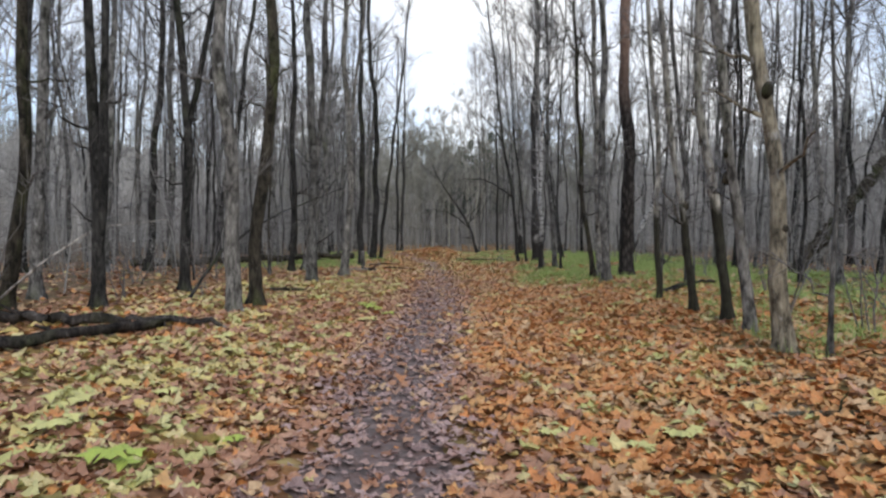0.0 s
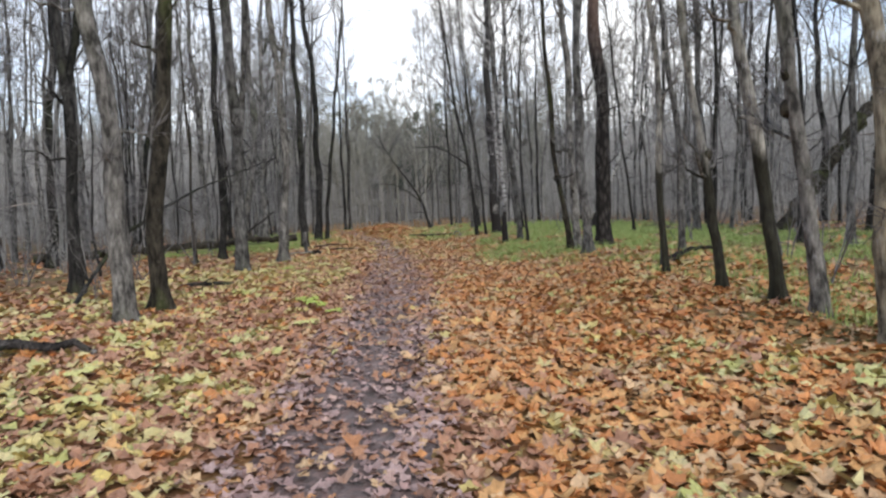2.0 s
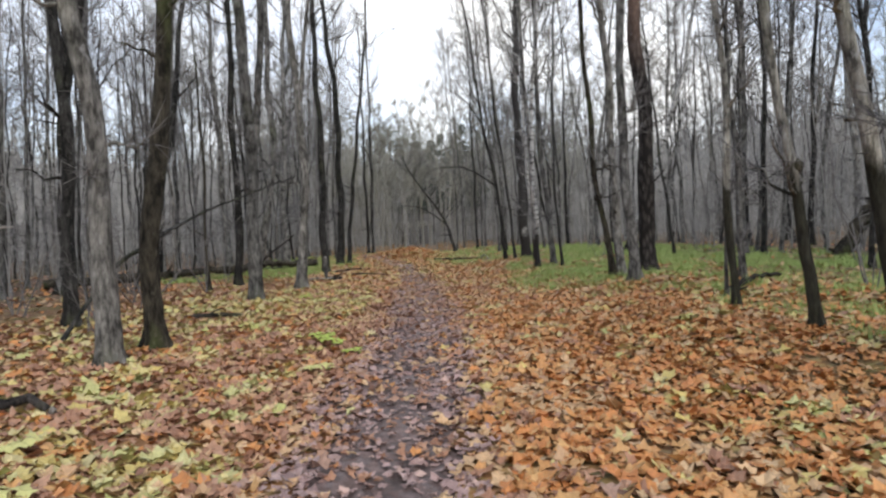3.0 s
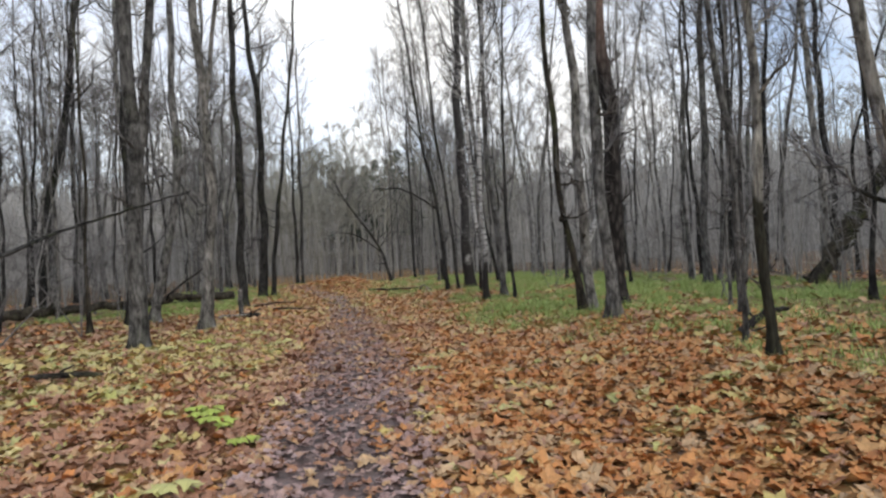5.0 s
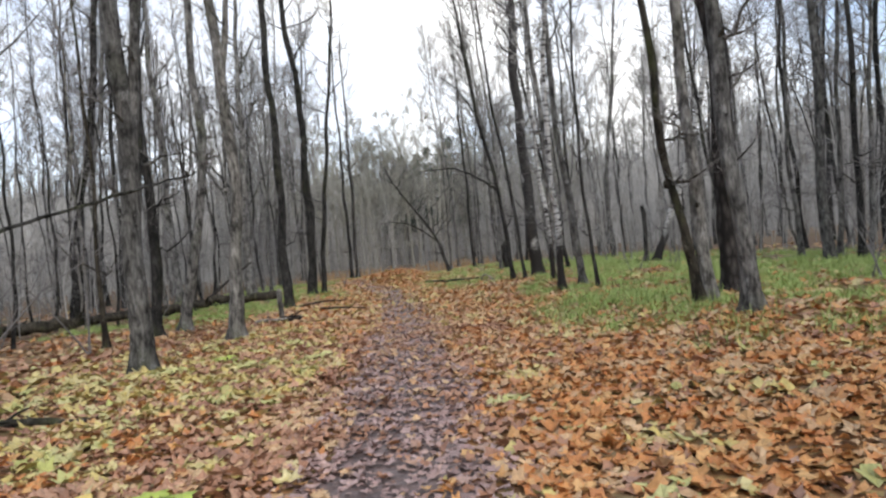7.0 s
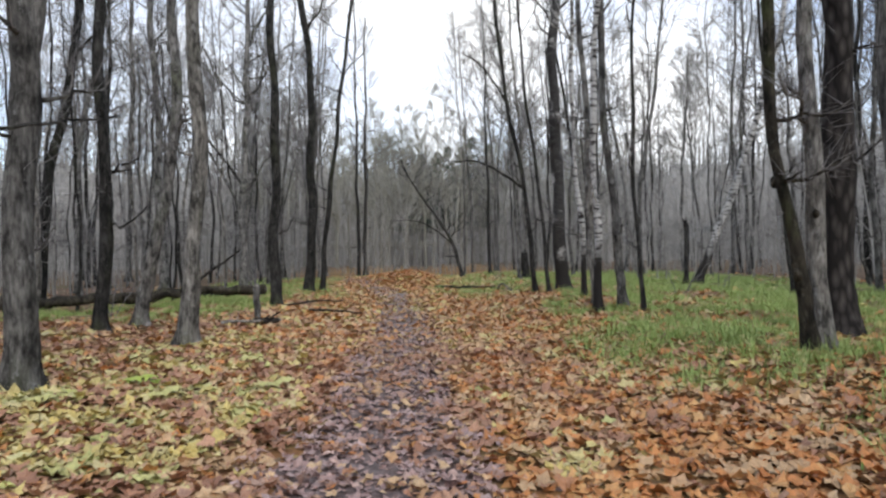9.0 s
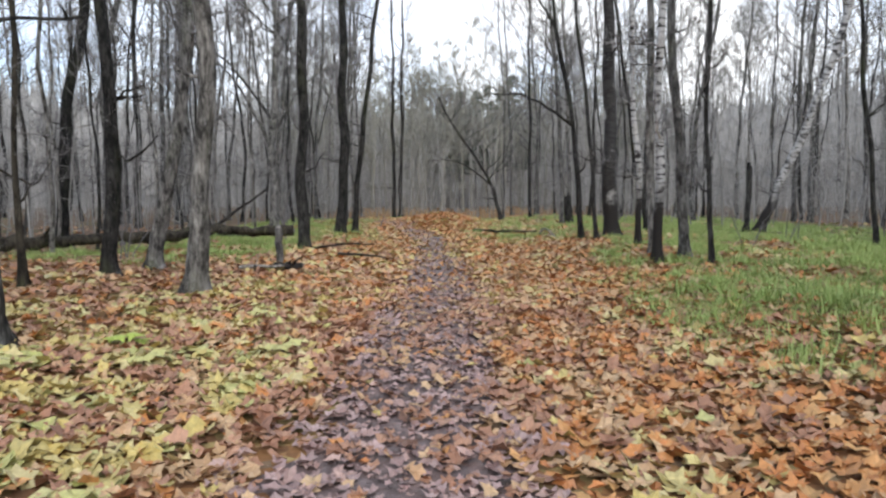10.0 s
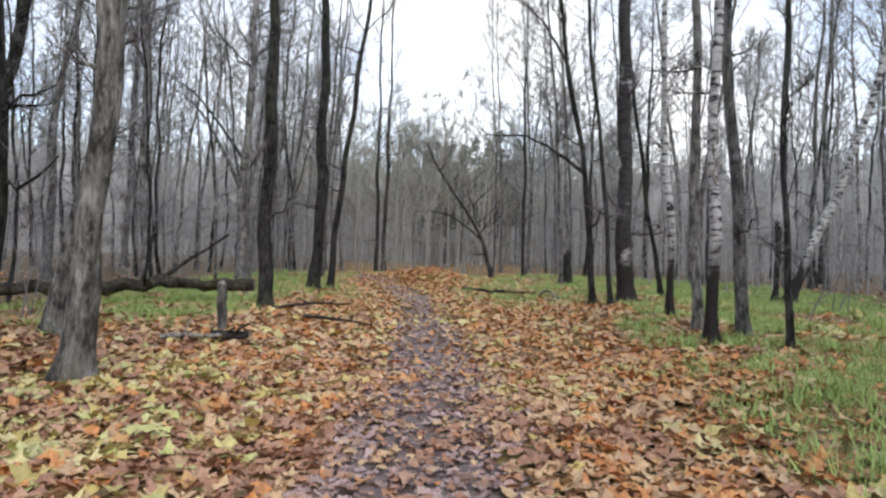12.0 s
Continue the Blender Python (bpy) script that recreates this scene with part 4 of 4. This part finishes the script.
def brush(count, seed):
    """Thin saplings and shrubs between the trees."""
    rng = np.random.default_rng(seed)
    x, y = rng.uniform(-38, 38, count * 2), rng.uniform(-4, 80, count * 2)
    keep = ~((x > -6.5) & (x < 7.5) & (y < 56)) & ~((x > -8.5) & (x < 10) & (y < 24)) & ~((x > -9) & (x < 13) & (y < 40))
    x, y = x[keep][:count], y[keep][:count]
    n = len(x)
    base = np.stack([x, y, ground_z(x, y) - 0.05], 1)
    h = rng.uniform(1.2, 9.0, n) * rng.uniform(0.5, 1.1, n)
    lean = rng.normal(0, 0.13, (n, 2)) * h[:, None]
    s = np.linspace(0, 1, 5)
    p = base[:, None] + np.concatenate([lean[:, None] * (s**1.5)[None, :, None], (h[:, None] * s)[..., None]], 2)
    p[:, 1:, :2] += rng.normal(0, 0.06, (n, 4, 2))
    r = (0.006 + 0.0035 * h)[:, None] * (1 - 0.8 * s) + 0.003
    pieces = [tubes(p, r, 3)]
    k = 14
    w = rng.uniform(0.1, 1, (n, k))
    j = np.minimum((w * 4).astype(int), 3)
    f = (w * 4 - j)[..., None]
    li = np.arange(n)[:, None]
    a = p[li, j] * (1 - f) + p[li, j + 1] * f
    d = unit(rng.normal(0, 0.7, (n, k, 3)) * [1, 1, 0.5] + [0, 0, 0.6])
    ln = (h[:, None] * rng.uniform(0.1, 0.32, (n, k)))[..., None]
    e = a + d * ln + [0, 0, 0.08]
    pieces.append(spikes(a, e, 0.012))
    a, e = a.reshape(-1, 1, 3), e.reshape(-1, 1, 3)
    w = rng.uniform(0.25, 0.9, (len(a), 2, 1))
    m = a * (1 - w) + e * w
    d = unit(unit(e - a) + rng.normal(0, 0.6, m.shape) + [0, 0, 0.3])
    pieces.append(spikes(m, m + d * rng.uniform(0.15, 0.6, (len(a), 2, 1)), 0.0085))
    # saplings share the twig tone lightened to imitate haze
    return tagged(new("undergrowth", mesh_of("undergrowth", *joined(pieces), HAZED_TWIG)), "tangle of thin grey-brown saplings and shrub twigs, haze in their colour", "shrubs", kind="stuff")


brush(2100, 31)


def backdrop():
    """The woods' far edge, a plain ragged band all round, haze painted into its grey."""
    m = Nodes("hazed_distant_woods", 1.0, 0.0)
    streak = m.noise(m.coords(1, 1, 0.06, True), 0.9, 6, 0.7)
    # light grey streaks: the base colour includes the haze of distance
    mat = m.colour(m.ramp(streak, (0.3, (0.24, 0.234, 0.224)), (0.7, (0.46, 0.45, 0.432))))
    rng = np.random.default_rng(35)
    n = 9000
    a = np.arange(n) * 2 * np.pi / n
    i = np.arange(n)
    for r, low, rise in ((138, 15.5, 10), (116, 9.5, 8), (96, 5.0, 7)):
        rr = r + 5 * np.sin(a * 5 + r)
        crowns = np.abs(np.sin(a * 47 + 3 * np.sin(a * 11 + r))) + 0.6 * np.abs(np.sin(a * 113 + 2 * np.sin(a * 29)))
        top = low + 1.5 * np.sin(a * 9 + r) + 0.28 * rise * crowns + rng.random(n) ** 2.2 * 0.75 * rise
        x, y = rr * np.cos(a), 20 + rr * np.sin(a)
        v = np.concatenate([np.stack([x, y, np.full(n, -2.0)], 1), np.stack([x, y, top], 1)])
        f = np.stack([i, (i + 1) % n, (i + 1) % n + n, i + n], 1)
        tagged(new("backdrop", mesh_of("backdrop", v, f, mat)), "grey-brown edge of distant bare woods, haze in its colour", "backdrop", kind="structure")


backdrop()

# ---- grass ----


def blades(name, x, y, length, label, material, rng, width=0.0078):
    n = len(x)
    base = np.stack([x, y, ground_z(x, y)], 1)
    az = rng.uniform(0, 6.28, n)
    d = np.stack([np.cos(az), np.sin(az), 0 * az], 1)
    side = np.stack([-np.sin(az), np.cos(az), 0 * az], 1) * (width * rng.uniform(0.6, 1.4, n))[:, None]
    ln = length * rng.uniform(0.4, 1.3, n)
    out = rng.uniform(0.15, 1.1, n)
    tip = base + d * (ln * out)[:, None] + [0, 0, 1] * (ln * (1.0 - 0.5 * out))[:, None]
    v = np.stack([base - side, base + side, tip], 1).reshape(-1, 3)
    f = np.arange(3 * n).reshape(-1, 3)
    return tagged(new(name, mesh_of(name, v, f, material)), label, "grass", kind="stuff")


def field(x, y, scale, seed):
    """Soft patches between 0 and 1."""
    return np.array([0.5 + 0.5 * noise.fractal(Vector((a * scale, b * scale, seed)), 0.6, 2.0, 3) for a, b in zip(x, y)])


def grass_weight(x, y):
    right = ss(2.2, 3.0, x - 0.25 * np.sin(0.8 * y) - 0.2 * np.clip(y - 24, 0, 12)) * (1 - ss(9, 20, x)) * ss(15.5, 20, y) * (1 - ss(44, 60, y))
    right = right * (0.5 + 0.5 * ss(18, 20.5, y))
    early = ss(4.0, 5.0, x) * (1 - ss(12, 20, x)) * 0.5 * (1 - ss(16, 20, y))
    left = ss(3.6, 4.6, -x) * (1 - ss(8, 11, -x)) * ss(27, 29.5, y) * (1 - ss(40, 60, y))
    far = ss(33, 38, y) * (1 - ss(55, 66, y)) * ss(1.4, 2.8, np.abs(x - path_x(y))) * (1 - ss(8, 14, np.abs(x))) * 0.7
    heap = np.exp(-(((x + 0.4) / 2.2) ** 2) - ((y - 49) / 4.5) ** 2)
    return np.clip(np.maximum.reduce([right, early, left, far]) - 1.2 * heap, 0, 1)


def tufts(x, y):
    """Where the grass stands thick: in patches, and in one broad tongue towards the path."""
    return np.maximum(ss(0.36, 0.56, field(x, y, 0.6, 3.0)), np.exp(-(((x - 4.0) / 1.3) ** 2) - ((y - 21.5) / 2.2) ** 2))


def plant_grass():
    rng = np.random.default_rng(41)
    x, y = rng.uniform(-10, 15, 62000), rng.uniform(8, 56, 62000)
    w = grass_weight(x, y)
    ok = w > 0.04
    x, y, w = x[ok], y[ok], w[ok]
    w = w * tufts(x, y)
    ok = rng.random(len(x)) < w * 0.9
    x, y = np.repeat(x[ok], 15), np.repeat(y[ok], 15)
    x, y = x + rng.normal(0, 0.09, len(x)), y + rng.normal(0, 0.09, len(x))
    blades("grass", x, y, 0.1 + 0.16 * ss(0.35, 0.65, field(x, y, 1.6, 5.0)), "soft green grass between fallen leaves", GRASS, rng)


plant_grass()

# ---- fallen leaves ----


def leaf_shape(fine):
    """A lobed leaf in the unit square: ring of points round a middle."""
    if fine:
        a = np.radians([-90, -45, -16, 18, 52, 90, 128, 162, 196, 225])
        r = np.array([0.26, 0.46, 0.34, 0.56, 0.37, 0.6, 0.37, 0.56, 0.34, 0.46])
    else:
        a = np.radians([-90, -25, 25, 90, 155, 205])
        r = np.array([0.42, 0.38, 0.52, 0.4, 0.52, 0.4])
    return np.concatenate([[[0, 0, 0]], np.stack([r * np.cos(a), r * np.sin(a), 0 * a], 1)])


def leaf_verts(shape, x, y, size, rng, lift, tilt):
    n = len(x)
    yaw, t1, t2 = rng.uniform(0, 6.28, n), rng.normal(0, tilt, n), rng.normal(0, tilt, n)
    v = shape[None] * size[:, None, None]
    fold = rng.uniform(-0.35, 0.65, n)[:, None]
    v[..., 2] = (np.abs(shape[None, :, 0]) * fold + shape[None, :, 1] ** 2 * rng.uniform(-0.4, 0.6, n)[:, None]) * size[:, None] + shape[None, :, 0] * t1[:, None] * size[:, None] + shape[None, :, 1] * t2[:, None] * size[:, None]
    v[:, 1:, 2] += rng.normal(0, 0.085, (n, shape.shape[0] - 1)) * size[:, None]
    c, s = np.cos(yaw)[:, None], np.sin(yaw)[:, None]
    vx, vy = v[..., 0] * c - v[..., 1] * s, v[..., 0] * s + v[..., 1] * c
    z = ground_z(x, y) + lift * rng.uniform(0.3, 1.0, n)
    return np.stack([vx + x[:, None], vy + y[:, None], v[..., 2] + z[:, None]], -1)


def leaf_faces(n, ring):
    i = np.arange(ring)
    f = np.stack([np.zeros(ring, int), 1 + i, 1 + (i + 1) % ring], 1)
    return (np.arange(n)[:, None, None] * (ring + 1) + f[None]).reshape(-1, 3)


CLASSES = [("brown", BROWN_L, "curled brown fallen leaves"), ("orange", ORANGE_L, "rusty orange fallen leaves"), ("tan", TAN_L, "pale tan fallen leaves"),
           ("trodden", TROD_L, "flattened wet purplish-brown leaves"), ("yellow", YELLOW_L, "yellow fallen leaves"), ("lime", LIME_L, "yellow-green fallen leaves")]


def class_weights(x, y):
    off = x - path_x(y)
    p1, p2, p3 = field(x, y, 0.55, 8.0), field(x, y, 1.2, 15.0), field(x, y, 1.9, 21.0)
    path = np.exp(-((off / 0.66) ** 4))
    near_path = np.exp(-((off / 1.7) ** 2))
    left, right = ss(0.8, 2.1, -off), ss(0.5, 1.6, off)
    yel = 0.35 * left * ss(0.42, 0.6, p1) * (1.0 - 0.6 * ss(5.5, 9, -x)) * (1 - 0.8 * ss(24, 30, y))
    for px, py, rx, ry, much in ((-3.3, 5.2, 2.2, 2.2, 2.6), (-3.4, 8.4, 2.0, 1.2, 1.2), (-3.6, 11.2, 2.1, 1.0, 1.6), (-5.0, 14.3, 1.8, 2.4, 1.6), (-3.7, 18.8, 2.3, 2.2, 5.0), (-2.2, 20.6, 1.3, 1.6, 1.6), (-3.1, 23.9, 1.1, 1.0, 2.4)):
        yel = yel + much * np.exp(-(((x - px) / rx) ** 2) - ((y - py) / ry) ** 2) * (0.12 + 0.88 * ss(0.42, 0.57, p3)) * ss(0.9, 1.5, -off)
    for px, py, rx, ry in ((1.4, 4.7, 0.8, 0.35), (2.2, 4.2, 0.5, 0.4), (3.1, 7.8, 0.8, 0.6), (2.7, 8.5, 0.6, 0.7), (4.2, 13.4, 0.9, 0.9)):
        yel = yel + 1.5 * np.exp(-(((x - px) / rx) ** 2) - ((y - py) / ry) ** 2) * (0.4 + 0.6 * ss(0.4, 0.6, p2))
    far = ss(22, 30, y) * (1 - ss(2.2, 4.5, np.abs(off)))
    heap = np.exp(-(((x + 1.0) / 1.7) ** 2) - ((y - 48.5) / 3.5) ** 2)
    dull = 0.85 * np.maximum(ss(3.5, 6.5, np.abs(off)) * ss(24, 31, y), ss(8, 11, np.abs(off)))
    w = np.stack([
        (0.55 + 0.8 * near_path + 0.35 * left) * (1 - 0.66 * right * (1 - ss(15, 20, y))) * (1 - 0.7 * far),
        0.2 + 2.7 * right * (0.5 + p2) * (1 - 0.55 * ss(14, 20, y) * (1 - far)) + 1.5 * far + 0.22 * left + 7.0 * heap - dull * (0.15 + 2.0 * right * (0.5 + p2) * 0.9 * (1 - 0.55 * ss(14, 20, y) * (1 - far))),
        0.2 + 0.5 * right + 0.25 * near_path + 0.35 * ss(14, 20, y) + 0.9 * far,
        5.5 * path * (1 - 0.5 * ss(16, 23, y)),
        0.04 + 0.75 * yel + 0.45 * right * ss(0.46, 0.62, p1) + 0.55 * far + 2.2 * np.exp(-(((x - 1.2) / 1.2) ** 2) - ((y - 48.5) / 3.5) ** 2),
        0.01 + 0.55 * yel * ss(0.4, 0.6, p2) + 0.15 * right * ss(0.55, 0.66, p1),
    ], 1)
    return w / w.sum(1, keepdims=True)


def litter():
    rng = np.random.default_rng(51)
    zones = [  # x0, x1, y0, y1, per square metre, fine shape, size
        (-3.6, 3.6, 2.0, 26.0, 250, True, 0.124), (3.6, 4.6, 11.0, 22.0, 130, True, 0.124),
        (-5.0, -3.6, 2.0, 26.0, 120, True, 0.12), (3.6, 5.0, 2.0, 26.0, 120, True, 0.12),
        (-3.6, 2.8, 44.0, 53.0, 70, False, 0.16),
        (-9.0, -5.0, 3.0, 28.0, 65, False, 0.15), (5.0, 9.0, 3.0, 28.0, 65, False, 0.15),
        (-5.0, 5.0, 26.0, 36.0, 100, False, 0.14),
        (-8.0, 8.0, 36.0, 57.0, 50, False, 0.17),
        (-20.0, -9.0, -2.0, 45.0, 9, False, 0.18), (9.0, 20.0, -2.0, 45.0, 9, False, 0.18),
        (-9.0, -5.0, 28.0, 36.0, 45, False, 0.16), (5.0, 9.0, 28.0, 36.0, 40, False, 0.16),
        (-9.0, 9.0, -7.0, 2.0, 22, False, 0.17), (-9.0, -5.0, 2.0, 3.0, 60, False, 0.15), (5.0, 9.0, 2.0, 3.0, 60, False, 0.15),
    ]
    bags = {}
    for x0, x1, y0, y1, per, fine, size in zones:
        n = int((x1 - x0) * (y1 - y0) * per)
        x, y = rng.uniform(x0, x1, n), rng.uniform(y0, y1, n)
        keep = rng.random(n) > (0.45 + 0.4 * ss(18, 21, y)) * grass_weight(x, y) * tufts(x, y)
        keep &= rng.random(n) > 0.6 * ss(4, 7, np.abs(x)) * ss(28, 34, y)
        # the litter thins out unevenly towards the woods
        if max(-x0, x1) <= 9.0:
            keep &= rng.random(n) > 0.86 * ss(6.6, 9.0, np.abs(x) + 0.8 * np.sin(0.9 * y) * np.sin(0.37 * y + x))
        x, y = x[keep], y[keep]
        w = class_weights(x, y)
        # leaves of one tree lie in clumps about a hand or two wide
        jx, jy = x + rng.normal(0, 0.05, len(x)), y + rng.normal(0, 0.05, len(x))
        clump = np.modf(np.abs(np.sin(np.floor(jx / 0.26) * 12.9898 + np.floor(jy / 0.34) * 78.233) * 43758.5453))[0]
        own = rng.random(len(x))
        pick = (np.where(rng.random(len(x)) < 0.62, clump, own)[:, None] > np.cumsum(w, 1)).sum(1).clip(0, 5)
        s = size * rng.uniform(0.5, 1.3, len(x))
        on_path = np.exp(-(((x - path_x(y)) / 0.6) ** 2))
        s *= 1 - 0.35 * on_path
        drop = rng.random(len(x)) < 0.5 * np.exp(-(((x - path_x(y)) / 0.32) ** 2)) * (1 - 0.7 * ss(13, 17, y))
        for c in range(6):
            m = (pick == c) & ~drop
            grown = 1.2 if c >= 4 else 1.0
            bags.setdefault((c, fine), []).append((x[m], y[m], s[m] * grown))
    for c, (key, mat, label) in enumerate(CLASSES):
        for fine in (True, False):
            if (c, fine) not in bags:
                continue
            x, y, s = (np.concatenate(a) for a in zip(*bags[(c, fine)]))
            shape = leaf_shape(fine)
            lift, tilt = (0.02, 0.13) if key == "trodden" else (0.034, 0.23)
            v = leaf_verts(shape, x, y, s, rng, lift, tilt)
            v[..., 2] += 0.008
            tagged(new("leaf_litter", mesh_of("leaf_litter", v, leaf_faces(len(x), len(shape) - 1), mat, False)), label + " covering the forest floor", "fallen leaves", kind="stuff")


litter()


# ---- sprouts ----


def sprout(x, y, material, label):
    """A low green seedling: a thin stem with lobed leaves held out flat."""
    rng = np.random.default_rng(61)
    root = thing("seedling", pose(x, y, float(ground_z(x, y))), label, "seedling", "seedlings")
    line = np.array([[0, 0, -0.03], [0.01, 0, 0.07], [0, 0.01, 0.15]])
    part("stem", mesh_of("stem", *tubes(line[None], np.array([[0.004, 0.003, 0.002]]), 5), material), root)
    for k in range(6):
        a = k * 1.05 + rng.uniform(-0.2, 0.2)
        shape = leaf_shape(True) * rng.uniform(0.14, 0.2)
        shape[:, 2] = -0.5 * shape[:, 0] ** 2 / 0.1 + rng.normal(0, 0.004, len(shape))
        shape[:, 1] += 0.11
        c, s = math.cos(a), math.sin(a)
        v = np.stack([shape[:, 0] * c - shape[:, 1] * s, shape[:, 0] * s + shape[:, 1] * c, shape[:, 2] + 0.09 + 0.012 * k - 0.3 * (shape[:, 1] - 0.05) * 0.4], 1)
        part("leaf", mesh_of("leaf", v, leaf_faces(1, 10), material, False), root)
    return root


def sprouts():
    fresh = sprout(-1.6, 14.17, SPROUT, "bright green maple seedling among fallen leaves")
    faded = sprout(-2.9, 4.9, FADED, "yellowing maple seedling among fallen leaves")
    rng = np.random.default_rng(62)
    spots = [(-1.45, 13.9), (-1.75, 14.4), (-2.2, 4.4), (-3.2, 5.6), (-2.5, 6.0), (-1.6, 5.0), (-3.6, 8.4), (-3.0, 9.0), (-2.6, 8.2),
             (-1.35, 11.9), (-1.1, 13.2), (1.5, 4.9), (1.9, 5.2), (3.3, 7.3), (-2.5, 19.9), (-2.9, 20.4), (-3.3, 19.2), (-1.5, 20.6), (-2.1, 22.0), (0.9, 5.3)]
    for i, (x, y) in enumerate(spots):
        copy_thing(fresh if i < 3 or i % 5 == 0 else faded, pose(x, y, float(ground_z(x, y)), 0, 0, rng.uniform(0, 360)) @ Matrix.Scale(rng.uniform(0.6, 1.15), 4))


sprouts()

# ---- single leaves nearest the walk ----


def single_leaves(count):
    rng = np.random.default_rng(71)
    shapes = []
    for i in range(8):
        v = leaf_verts(leaf_shape(True), np.array([0.0]), np.array([0.0]), np.array([0.13]), rng, 0.0, 0.2)[0]
        v[:, 2] -= v[:, 2].min()
        shapes.append(mesh_of("leaf", v, leaf_faces(1, 10), LEAF, False))
    for _ in range(count):
        y = rng.uniform(2.5, 22)
        x = float(path_x(y)) + rng.normal(0, 1.1)
        ob = part("leaf", shapes[rng.integers(8)], GROUND)
        ob.matrix_world = pose(x, y, float(ground_z(x, y)) + 0.03, 0, 0, rng.uniform(0, 360)) @ Matrix.Scale(rng.uniform(0.6, 1.2), 4)


single_leaves(290)
